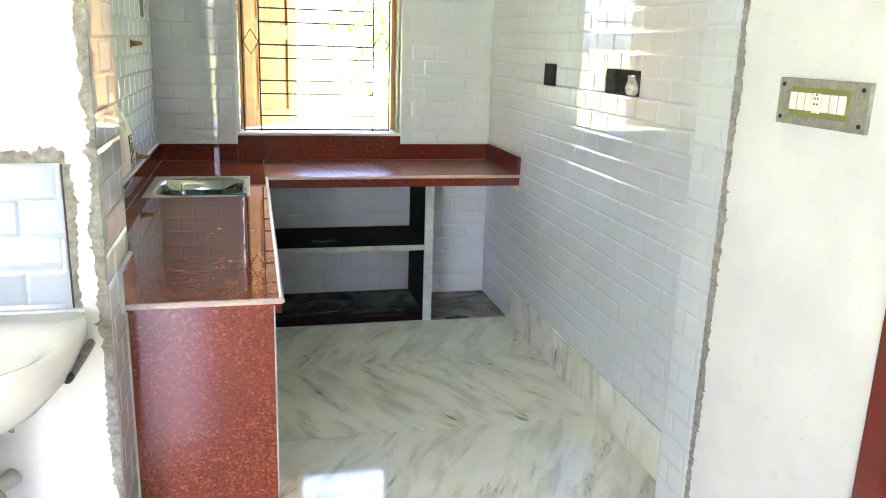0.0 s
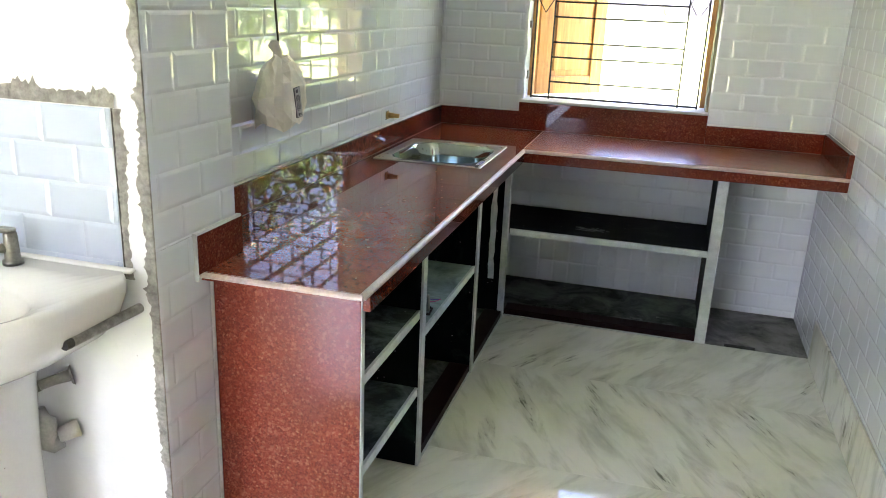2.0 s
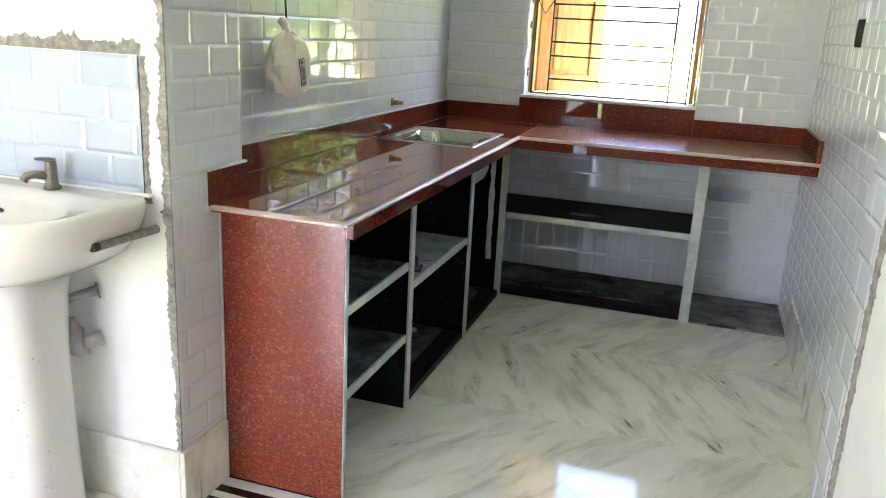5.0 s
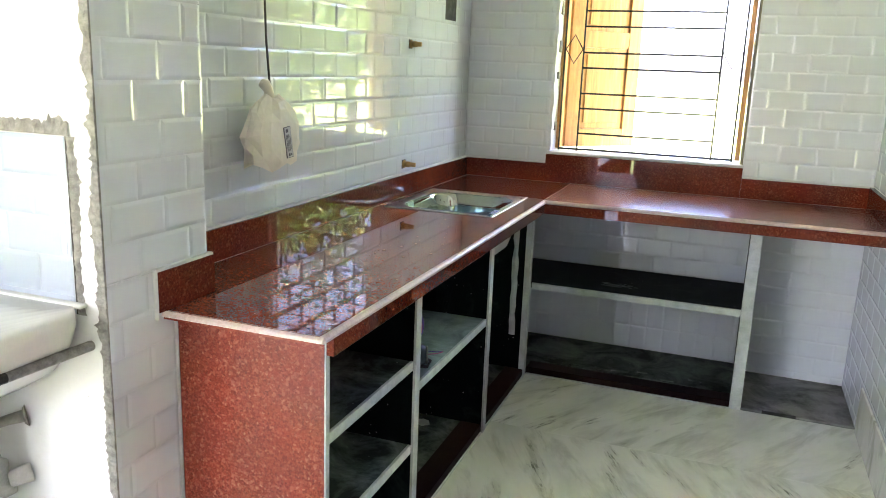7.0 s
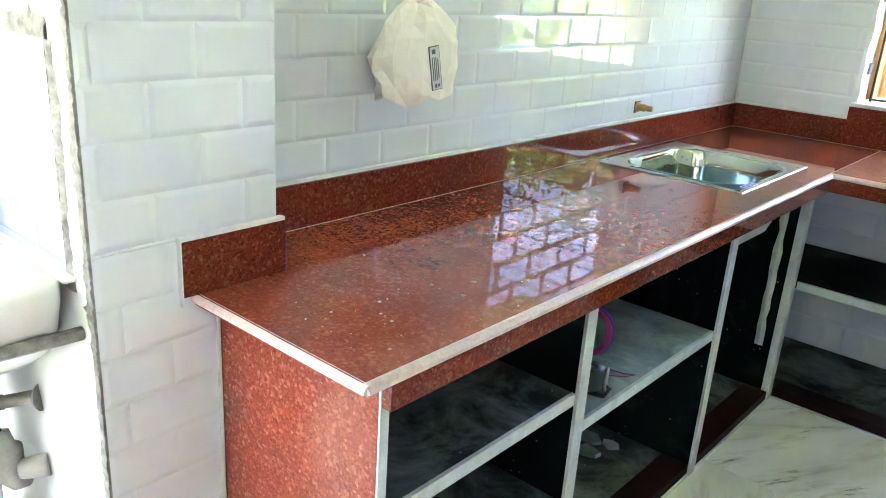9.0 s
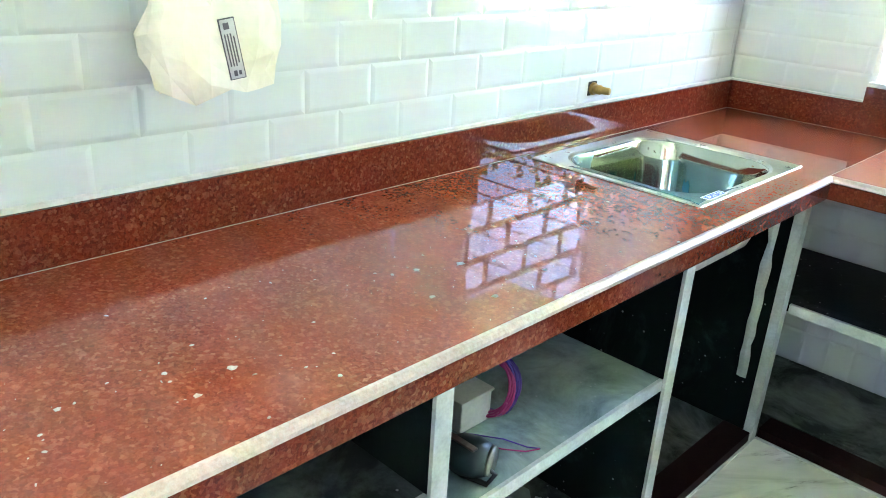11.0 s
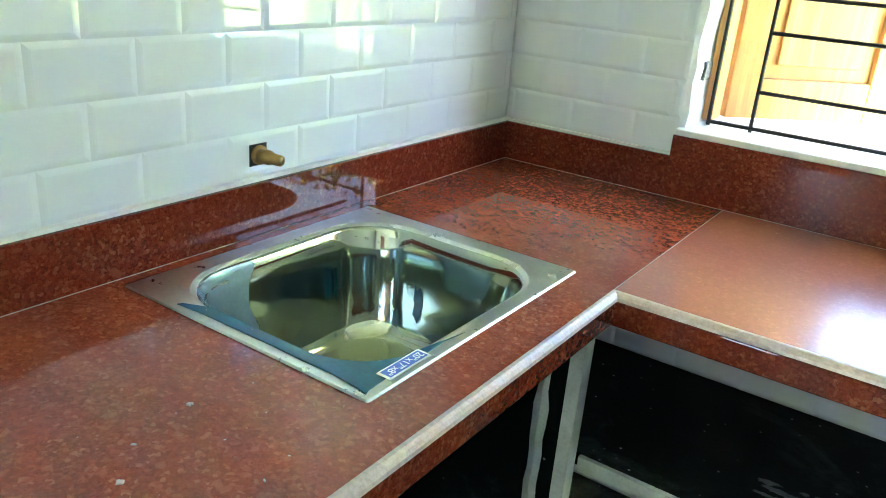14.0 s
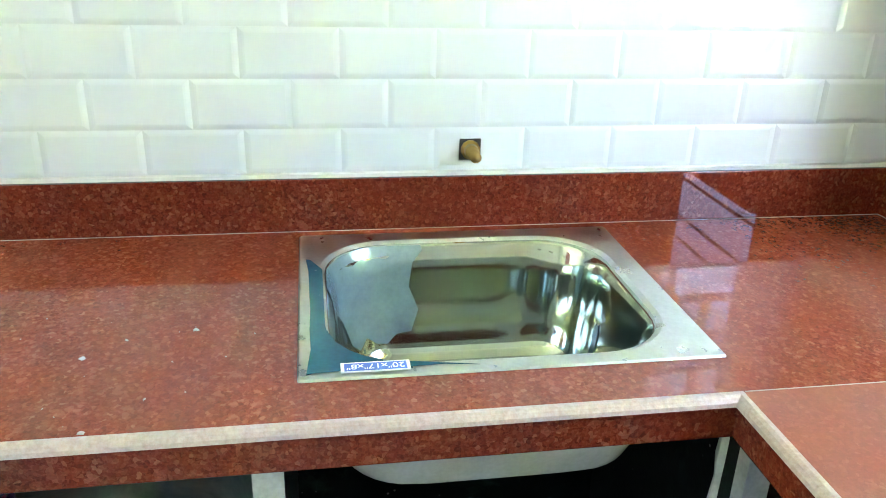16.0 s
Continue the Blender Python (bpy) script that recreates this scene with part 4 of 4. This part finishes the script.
    f = part("faucet", tube([(cx + 0.018, yb - 0.056, 0.870), (cx + 0.018, yb - 0.056, 0.880), (cx + 0.018, yb - 0.056, 0.882), (cx + 0.018, yb - 0.056, 0.936), (cx + 0.018, yb - 0.056, 0.940)], [0.021, 0.020, 0.0155, 0.0135, 0.011], 16), STEEL_DULL, t, "dull grey basin tap", True)
    part("spout", tube([(cx + 0.012, yb - 0.062, 0.904), (cx - 0.006, yb - 0.080, 0.908), (cx - 0.020, yb - 0.094, 0.904), (cx - 0.026, yb - 0.100, 0.893)], [0.011, 0.010, 0.010, 0.011], 12), STEEL_DULL, f, "", True)
    part("lever", loft([round_rect(cx - 0.020, yb - 0.074, cx + 0.030, yb - 0.044, 0.010, zz, 4) for zz in (0.9405, 0.9455)]), STEEL_DULL, f, "", True)
    return t


basin()


def waste_pipes():
    t = thing("waste_pipes", "grey water supply elbow and waste bottle trap fixed to the wall", "pipe")
    y = PY0
    part("supply_stub", tube([(-0.070, y - 0.001, 0.600), (-0.095, y - 0.026, 0.594), (-0.118, y - 0.048, 0.586)], [0.014, 0.0115, 0.0115], 12), GREY_PVC, t, "stained grey supply pipe", True)
    part("nut", tube([(-0.116, y - 0.046, 0.587), (-0.129, y - 0.058, 0.582)], 0.015, 6), STEEL_DULL, t)
    part("wall_flange", tube([(-0.066, y - 0.0005, 0.601), (-0.070, y - 0.004, 0.600)], [0.024, 0.019], 14), CEMENT, t, "rough patch of cement round the pipe")
    part("hose", tube([(-0.126, y - 0.055, 0.583), (-0.140, y - 0.062, 0.566), (-0.139, y - 0.062, 0.545), (-0.126, y - 0.056, 0.528), (-0.118, y - 0.052, 0.512)], 0.0085, 10), WIRE_BLACK, t, "black rubber hose", True)
    part("trap", tube([(-0.122, y - 0.053, 0.530), (-0.116, y - 0.051, 0.506), (-0.114, y - 0.050, 0.500), (-0.114, y - 0.050, 0.470), (-0.110, y - 0.047, 0.450), (-0.098, y - 0.040, 0.441), (-0.086, y - 0.030, 0.446)],
                      [0.015, 0.018, 0.027, 0.027, 0.025, 0.021, 0.016], 16), GREY_PVC, t, "grey bottle trap", True)
    part("trap_outlet", tube([(-0.092, y - 0.036, 0.462), (-0.064, y - 0.001, 0.470)], [0.018, 0.021], 12), PLASTIC, t, "", True)


waste_pipes()


# ---- fittings on the walls ----
def pipe_stub(y, z, reach):
    t = thing("pipe_stub", "short brass pipe stub in a square hole of the tiled wall", "pipe", group="brass pipe stubs")
    part("recess", box(-0.001, y - 0.018, z - 0.018, 0.0034, y + 0.018, z + 0.018, 0.0008), DARK, t, "dark chiselled hole")
    part("collar", tube([(0.0, y, z), (0.010, y, z)], 0.016, 12), BRASS, t, "", True)
    part("nozzle", tube([(0.010, y, z), (0.030, y, z), (0.032, y, z), (reach, y, z)], [0.012, 0.012, 0.0095, 0.009], 12), BRASS, t, "", True)
    return t


pipe_stub(1.687, 0.957, 0.055)
pipe_stub(1.728, 1.440, 0.050)


def hanging_bag():
    """A limp plastic bag pulled over a cable end: a narrow shoulder, sharp creases, an open mouth with two drooping corners."""
    t = thing("hanging_bag", "crumpled cream plastic bag tied over a cable end against the wall", "bag")
    random.seed(14)
    xc, yc, n = 0.085, 0.572, 18
    levels = [(1.262, 0.028, 0.020, 0.0), (1.246, 0.062, 0.034, 0.004), (1.222, 0.088, 0.046, 0.006), (1.192, 0.104, 0.055, 0.004), (1.160, 0.112, 0.060, 0.0),
              (1.130, 0.108, 0.062, -0.002), (1.104, 0.098, 0.060, -0.004), (1.082, 0.088, 0.056, -0.006)]
    rings = []
    for i, (z, hy, hx, dy) in enumerate(levels):
        low = max(0.0, (i - 3) / 4)
        ring = []
        for k in range(n):
            a = math.tau * k / n
            fold = 0.10 * abs(math.sin(2.5 * a + 0.5 * i)) + 0.06 * math.sin(5 * a - 1.1 * i) * (0.4 + low) + random.uniform(-0.05, 0.05)
            x, y = math.cos(a), math.sin(a)
            # two corners of the mouth hang down, with a deep crease between them
            droop = -0.018 * low * math.exp(-((y + 0.55) / 0.24) ** 2) - 0.014 * low * math.exp(-((y - 0.40) / 0.34) ** 2) + 0.020 * low * max(0.0, y - 0.7)
            crease = 1 - 0.22 * low * math.exp(-((y + 0.12) / 0.22) ** 2) * max(0.0, x)
            ring.append((max(0.006, xc + hx * (1 - fold) * x * crease), yc + dy + hy * (1.06 - fold) * y, z + droop + 0.006 * math.sin(3 * a + i)))
        rings.append(ring)
    rings.append([(xc + (p[0] - xc) * 0.82, yc + (p[1] - yc) * 0.84, p[2] + 0.016) for p in rings[-1]])
    part("bag_body", loft(rings), BAG, t, "", False)
    part("knot", tube([(xc, yc - 0.01, 1.256), (xc, yc - 0.016, 1.278), (xc - 0.004, yc - 0.030, 1.296), (xc - 0.004, yc - 0.036, 1.304)], [0.016, 0.013, 0.016, 0.004], 10), BAG, t, "", True)
    front = Matrix.Translation((xc + 0.056, yc - 0.006, 1.140)) @ Matrix.Rotation(radians(-18), 4, "Z") @ Matrix.Rotation(radians(11), 4, "X") @ Matrix.Rotation(radians(3), 4, "Y")
    lab = part("printed_label", box(-0.002, -0.0115, -0.043, 0.0012, 0.0115, 0.043, 0.0006), INK, t, "white printed label with a dark outline")
    lab.matrix_basis = front
    part("label_field", box(0.0008, -0.0100, -0.0415, 0.0018, 0.0100, 0.0415), LABEL_GREY, lab)
    for y0, z0, y1, z1 in ((-0.006, 0.028, 0.002, 0.037), (-0.0075, -0.024, -0.0055, 0.022), (-0.0035, -0.024, -0.0015, 0.022), (0.0005, -0.024, 0.0025, 0.022), (0.0045, -0.020, 0.0065, 0.018), (-0.005, -0.038, 0.000, -0.030), (0.002, -0.037, 0.006, -0.031)):
        part("print_bar", box(0.0017, y0, z0, 0.0022, y1, z1), INK, lab)
    part("cable", tube([(xc, yc - 0.012, 1.262), (xc + 0.002, yc - 0.012, 1.30), (xc - 0.004, yc - 0.016, 1.41), (xc - 0.012, yc - 0.012, 1.60), (0.05, yc - 0.012, 1.8), (0.003, yc - 0.012, 2.0)], 0.0032, 6), WIRE_BLACK, t, "thin dark cable", True)


hanging_bag()


def wall_box(name, label, y0, y1, z0, z1, x0, x1):
    """An open metal box let into the wall; the open side is at x0."""
    t = thing(name, label, "electrical box", group="recessed switch boxes")
    s = 1 if x1 > x0 else -1
    bm = plate([y0, y1], [z0, z1], x1 - s * 0.002, x1, "x")
    part("back", bm, DARK, t)
    for b in ((y0, z0, y1, z0 + 0.002), (y0, z1 - 0.002, y1, z1), (y0, z0 + 0.002, y0 + 0.002, z1 - 0.002), (y1 - 0.002, z0 + 0.002, y1, z1 - 0.002)):
        part("side", box(min(x0, x1) + 0.0, b[0], b[1], max(x0, x1) - 0.0021, b[2], b[3]), DARK, t)
    return t


wall_box("switch_box", "empty dark metal box recessed in the tiled wall", N1[0] + 0.001, N1[1] - 0.001, N1[2] + 0.001, N1[3] - 0.001, XR + 0.001, XR + 0.048)
wall_box("switch_box", "dark metal box recessed in the wall, holding wrapped cables", N2[0] + 0.001, N2[1] - 0.001, N2[2] + 0.001, N2[3] - 0.001, XR + 0.001, XR + 0.048)
lb = thing("switch_box", "dark empty switch box high on the tiled wall", "electrical box", group="recessed switch boxes")
part("opening", box(-0.004, NB[0], NB[2], -0.001, NB[1], NB[3]), DARK, lb)
for b in ((NB[0], NB[2] - 0.003, NB[1], NB[2]), (NB[0], NB[3], NB[1], NB[3] + 0.003)):
    part("lip", box(-0.004, b[0], b[1], 0.0, b[2], b[3]), STEEL_DULL, lb)


def wrapped_bundle():
    random.seed(9)
    rings = []
    for i, (z, r) in enumerate(((1.3135, 0.022), (1.3220, 0.034), (1.3370, 0.040), (1.3520, 0.034), (1.3650, 0.024), (1.3750, 0.020), (1.3850, 0.022))):
        rings.append([(XR + 0.018 + 0.55 * r * (1 + random.uniform(-0.12, 0.12)) * math.cos(a), 0.755 + (0.01 if i > 4 else 0) + r * (1 + random.uniform(-0.12, 0.12)) * math.sin(a), z) for a in (math.tau * k / 14 for k in range(14))])
    return tagged(link_mesh("cable_bundle", loft(rings), BAG), "cream plastic wrap tied round cable ends inside the box", "cable bundle")


wrapped_bundle()


def switchboard():
    t = thing("switchboard", "dusty grey switch plate with white switches and a socket on plaster", "switch")
    x, y0, y1, z0, z1 = QX + 0.006, -0.643, -0.365, 1.325, 1.427
    part("plate", box(x - 0.012, y0, z0, x - 0.0005, y1, z1, 0.002), PLATE, t, "dusty stained plate")
    part("switch_bed", box(x - 0.0128, y0 + 0.050, z0 + 0.021, x - 0.0115, y1 - 0.045, z1 - 0.018), SWITCH_BED, t)
    w = (y1 - 0.045 - y0 - 0.055) / 7
    for k in range(7):
        a = y0 + 0.055 + w * k
        if k == 3:
            s = part("socket", box(x - 0.0175, a + 0.002, z0 + 0.031, x - 0.0129, a + w - 0.001, z1 - 0.029, 0.001), SWITCH, t, "white socket")
            for dy, dz in ((0.006, 0.012), (0.015, 0.012), (0.006, 0.024), (0.015, 0.024), (0.0105, 0.032)):
                part("pin_hole", box(x - 0.0182, a + dy, z0 + 0.036 + dz, x - 0.0176, a + dy + 0.004, z0 + 0.040 + dz), DARK, s)
        else:
            part("switch_key", box(x - 0.0185, a + 0.0035, z0 + 0.034, x - 0.0129, a + w - 0.0035, z1 - 0.030, 0.0015), SWITCH, t, "white rocker switch")
    for y in (y0 + 0.016, y1 - 0.016):
        for z in (z0 + 0.015, z1 - 0.015):
            part("screw", tube([(x - 0.0145, y, z), (x - 0.012, y, z)], 0.0045, 10), IRON, t)


switchboard()


# ---- side door in the hall ----
def side_door():
    d = thing("door_1", "red-brown painted wooden door frame and door in the hall wall", "door", kind="structure")
    for y0, y1 in ((-0.84, -0.778), (-1.76, -1.70)):
        part("jamb", box(QX - 0.012, y0, 0.0, QX + 0.10, y1, 2.05, 0.004), RED_WOOD, d)
    part("head", box(QX - 0.012, -1.76, 2.0502, QX + 0.10, -0.778, 2.11, 0.004), RED_WOOD, d)
    part("leaf", box(QX + 0.02, -1.698, 0.008, QX + 0.055, -0.842, 2.045, 0.003), RED_WOOD, d)
    for z0, z1 in ((0.2, 0.9), (1.05, 1.9)):
        part("panel", box(QX + 0.010, -1.58, z0, QX + 0.0196, -0.96, z1, 0.004), RED_WOOD, d)


side_door()


# ---- odds and ends on the shelves ----
def coil(cx, cy, cz, r, turns, tilt, wob, seed, steps=26):
    random.seed(seed)
    pts = []
    for k in range(turns * steps):
        a = math.tau * k / steps
        rr = r * (1 + wob * math.sin(a * 1.37 + k * 0.11))
        p = Vector((rr * math.cos(a), rr * math.sin(a), 0.0022 * (k / steps) + wob * 0.02 * math.sin(a * 2.1)))
        p = Euler((radians(tilt), 0, 0)).to_matrix() @ p
        pts.append(p + Vector((cx, cy, cz)))
    return pts


SH2 = 0.4555


def shelf_clutter():
    t = thing("wire_coil", "coil of thin red and blue electrical wire on the stone shelf", "wire coil")
    part("red_wire", tube(coil(0.330, 0.985, SH2 + 0.056, 0.052, 8, 74, 0.10, 1), 0.0026, 5), WIRE_RED, t, "red insulated wire")
    part("blue_wire", tube(coil(0.330, 0.994, SH2 + 0.056, 0.054, 8, 72, 0.09, 2), 0.0026, 5), WIRE_BLUE, t, "blue insulated wire")
    part("red_end", tube([(0.360, 0.875, SH2 + 0.004), (0.430, 0.900, SH2 + 0.006), (0.460, 0.930, SH2 + 0.003), (0.472, 0.955, SH2 + 0.003)], 0.0015, 5), WIRE_RED, t, "red insulated wire")
    part("blue_end", tube([(0.350, 0.885, SH2 + 0.004), (0.415, 0.920, SH2 + 0.010), (0.455, 0.940, SH2 + 0.005), (0.472, 0.957, SH2 + 0.003)], 0.0015, 5), WIRE_BLUE, t, "blue insulated wire")
    b = thing("junction_box", "small ivory plastic electrical box standing on the shelf", "electrical box")
    part("body", box(0.300, 0.880, SH2, 0.346, 0.962, SH2 + 0.062, 0.003), PLASTIC, b)
    part("lid", box(0.297, 0.876, SH2 + 0.0624, 0.349, 0.966, SH2 + 0.068, 0.002), PLASTIC, b)
    m = thing("power_tool", "small dark green power tool lying on the shelf with its cable", "tool")
    part("housing", tube([(0.390, 0.795, SH2 + 0.034), (0.415, 0.807, SH2 + 0.034), (0.440, 0.820, SH2 + 0.034), (0.460, 0.829, SH2 + 0.034)], [0.024, 0.036, 0.036, 0.028], 16), GREEN_DARK, m, "", True)
    part("collar", tube([(0.460, 0.829, SH2 + 0.034), (0.467, 0.832, SH2 + 0.034)], [0.028, 0.027], 16), STEEL_DULL, m, "", True)
    part("guard", box(0.395, 0.790, SH2 + 0.066, 0.455, 0.802, SH2 + 0.070, 0.001), STEEL_DULL, m)
    part("cable", tube([(0.465, 0.815, SH2 + 0.03), (0.480, 0.823, SH2 + 0.02), (0.476, 0.807, SH2 + 0.006), (0.430, 0.795, SH2 + 0.005), (0.360, 0.800, SH2 + 0.005), (0.280, 0.835, SH2 + 0.005)], 0.005, 8), WIRE_BLACK, m, "", True)


shelf_clutter()


def debris():
    random.seed(31)
    spots = [(0.377, 0.815, 0.012), (0.352, 0.742, 0.008), (0.386, 0.314, 0.005), (0.382, 0.197, 0.006), (0.424, 0.378, 0.009), (0.451, 0.318, 0.008), (0.518, 0.463, 0.005), (0.548, 1.192, 0.006),
             (0.342, 0.701, 0.005), (0.434, 0.694, 0.008), (0.489, 0.768, 0.008), (0.476, 0.902, 0.006), (0.402, 0.866, 0.006), (0.344, 1.278, 0.006), (0.40, 1.158, 0.006)]
    for x, y, r in spots:
        r *= 0.72
        bm = bmesh.new()
        ring = [(x + r * random.uniform(0.5, 1.2) * math.cos(a), y + r * random.uniform(0.5, 1.2) * math.sin(a)) for a in (math.tau * k / 9 for k in range(9))]
        loft([[(u, v, TOP + 0.0002) for u, v in ring], [(x + (u - x) * 0.7, y + (v - y) * 0.7, TOP + 0.0014) for u, v in ring]], True, True, bm)
        tagged(link_mesh("cement_crumb", bm, CRUMB), "flat crumb of pale dried cement on the worktop", "crumb", "crumbs on the worktop")


debris()


def stone_chips():
    """Broken flat offcuts of stone left on the rough floor of the middle bay."""
    random.seed(52)
    for k in range(9):
        x, y, r = random.uniform(0.10, 0.37), random.uniform(0.74, 1.28), random.uniform(0.02, 0.045)
        ring = [(x + r * random.uniform(0.6, 1.2) * math.cos(a), y + r * random.uniform(0.5, 1.1) * math.sin(a)) for a in (math.tau * q / 6 + 0.3 * k for q in range(6))]
        bm = loft([[(u, v, 0.0318) for u, v in ring], [(x + (u - x) * 0.96, y + (v - y) * 0.96, 0.0318 + 0.008 + 0.002 * (k % 3)) for u, v in ring]])
        tagged(link_mesh("stone_chip", bm, SHELF if k % 3 else EDGE), "broken dusty stone offcut on the rough cement floor", "stone chip", "stone offcuts")


stone_chips()


def fine_crumbs():
    """Many small grains of dried cement, thick near the front edge and thin towards the sink."""
    random.seed(77)
    bm = bmesh.new()
    for k in range(170):
        x, y = min(0.535, max(0.06, random.gauss(0.40, 0.09))), random.choice((random.gauss(0.34, 0.16), random.gauss(0.78, 0.14), random.uniform(0.05, 1.36)))
        if not 0.03 < y < 1.38 or (x < PX + 0.02 and y < PY1 + 0.02):
            continue
        r = random.choice((0.0006, 0.0008, 0.0011, 0.0020))
        turn, slim = random.uniform(0, 3.1), random.uniform(0.35, 1.0)
        ring = []
        for q in range(6):
            a = math.tau * q / 6
            u, v = r * 1.5 * random.uniform(0.7, 1.2) * math.cos(a), r * slim * random.uniform(0.7, 1.2) * math.sin(a)
            ring.append((x + u * math.cos(turn) - v * math.sin(turn), y + u * math.sin(turn) + v * math.cos(turn)))
        loft([[(u, v, TOP + 0.0002) for u, v in ring], [(x + (u - x) * 0.6, y + (v - y) * 0.6, TOP + 0.0002 + r * 0.5) for u, v in ring]], True, True, bm)
    tagged(link_mesh("cement_grains", bm, CRUMB), "scattered fine grains of pale cement on the worktop", "crumbs", "", "stuff")


fine_crumbs()


# ---- room beyond the doorway ----
def cloth_bundle():
    random.seed(17)
    t = thing("cloth_bundle", "folded magenta and white striped cloth heap on the floor", "cloth")
    for k in range(20):
        x0, y0 = -1.40 + random.uniform(-0.02, 0.02), 0.07 + random.uniform(-0.02, 0.02)
        part("fold", box(x0, y0, 0.0005 + k * 0.012, x0 + 0.62, y0 + 0.4, 0.0122 + k * 0.012, 0.004), CLOTH if k % 2 else CLOTH_PALE, t, "", True)


cloth_bundle()
door_hinge = thing("door_frame", "white painted door frame edge with a brass hinge", "door frame")
part("jamb", box(-0.425, PY0 - 0.006, 0.0, -0.3905, PY0 + 0.13, 2.05, 0.003), PLASTER, door_hinge)
part("hinge", box(-0.41, PY0 - 0.014, 0.97, -0.394, PY0 - 0.0062, 1.035, 0.002), BRASS, door_hinge, "brass hinge")


# ---- garden outside the window ----
def tree(x, y, h, r, seed):
    random.seed(seed)
    t = thing("tree", "leafy green tree standing in the grass", "tree", group="garden trees")
    z0 = -0.72
    part("trunk", tube([(x, y, z0), (x + 0.05, y, z0 + h * 0.25), (x - 0.05, y + 0.04, z0 + h * 0.5), (x, y, z0 + h * 0.8)], [0.13, 0.10, 0.08, 0.03], 9), BARK, t, "", True)
    verts, faces = [], []
    tips = []
    for k in range(9):
        a = random.uniform(0, math.tau)
        q = r * random.uniform(0.45, 0.85)
        zb = z0 + h * random.uniform(0.3, 0.6)
        tip = Vector((x + q * math.cos(a), y + q * math.sin(a), zb + h * random.uniform(0.08, 0.35)))
        tips.append(tip)
        part("limb", tube([(x, y, zb), (x + q * 0.5 * math.cos(a), y + q * 0.5 * math.sin(a), zb + (tip.z - zb) * 0.6), tip], [0.045, 0.03, 0.01], 6), BARK, t, "", True)
    tips.append(Vector((x, y, z0 + h * 0.85)))
    for tip in tips:
        for k in range(380):
            c = tip + Vector((random.gauss(0, r * 0.24), random.gauss(0, r * 0.24), random.gauss(0, r * 0.2)))
            s = random.uniform(0.05, 0.11)
            m = Matrix.Translation(c) @ Euler((random.uniform(0, 6), random.uniform(0, 6), random.uniform(0, 6))).to_matrix().to_4x4()
            n = len(verts)
            verts += [m @ Vector(v) for v in ((-s, 0, 0), (0, -s * 0.45, s * 0.1), (s, 0, 0), (0, s * 0.45, s * 0.1))]
            faces.append((n, n + 1, n + 2, n + 3))
    me = bpy.data.meshes.new("crown")
    me.from_pydata(verts, [], faces)
    me.materials.append(LEAF)
    ob = new("crown", me)
    ob.parent = t


for args in ((4.6, 8.0, 3.6, 1.6, 41), (7.2, 9.4, 4.5, 1.9, 42), (4.2, 11.2, 4.7, 2.1, 43), (9.2, 11.8, 5.3, 2.4, 44), (6.4, 13.8, 5.7, 2.5, 45), (-4.6, 9.2, 2.4, 1.3, 46), (-7.4, 11.5, 2.8, 1.5, 47),
             (9.8, 8.2, 4.4, 1.9, 48)):
    tree(*args)


# ---- glazed wall tiles, piece by piece ----
UP = 1.72
tile_field(wall_left, LEFT_PLANE, PY1, YB, SPLASH + 0.006, 2.5, 0.259, UP, (NB,))
SIDE = Matrix.Translation((PX, 0, 0)) @ pose(0, 0, 0, 0, 0, 90)
tile_field(wall_pillar, SIDE, PY0, 0.0395, 0.187, SPLASH + 0.006, 0.04 - TW, UP)
tile_field(wall_pillar, SIDE, PY0, PY1, SPLASH + 0.006, 2.5, PY1 - TW - 0.06, UP)
tile_field(wall_pillar, Matrix.Translation((0, PY1, 0)) @ pose(0, 0, 0, 0, 0, 180), -PX, 0.0, SPLASH + 0.006, 2.5, 0.03, UP)
BACK = Matrix.Translation((0, YB, 0))
tile_field(wall_back, BACK, 0.0, XR, SPLASH + 0.005, 2.5, 0.02, UP, ((WX0 - 0.004, WX1 + 0.004, 0.5, WZ1),))
tile_field(wall_back, BACK, 0.0, XR, 0.431, TOP - 0.021, 0.06, UP, (), False, 0.431)
tile_field(wall_back, BACK, 0.0, 1.390, 0.036, 0.404, 0.03, UP, (), True, 0.0)
tile_field(wall_back, BACK, 1.422, XR, 0.006, 0.431, 1.35, UP, (), False, 0.431)
neg = lambda q: (-q[1], -q[0], q[2], q[3])
tile_field(wall_right, RIGHT_PLANE, -YB, -QY1, 0.0, 2.5, -0.06, UP, (neg(N1), neg(N2), (-YB, -CY - 0.004, 0.74, SPLASH + 0.008), (-1.985, -QY1, 0, 0.190)))
PIER = Matrix.Translation((QX, 0, 0)) @ pose(0, 0, 0, 0, 0, -90)
tile_field(wall_pier, PIER, -QY1, -QY0, 0.0008, 2.5, -QY1 - 0.02, UP)
tile_field(wall_pier, Matrix.Translation((0, QY1, 0)) @ pose(0, 0, 0, 0, 0, 180), -XR, -QX, 0.001, 2.5, -XR - 0.05, UP)
tile_field(wall_pillar, Matrix.Translation((0, PY0 - 0.002, 0)), PNL[0], PNL[1], PNL[2], PNL[3], -0.30, UP, (), False, 0.886, TILE_BLUE)
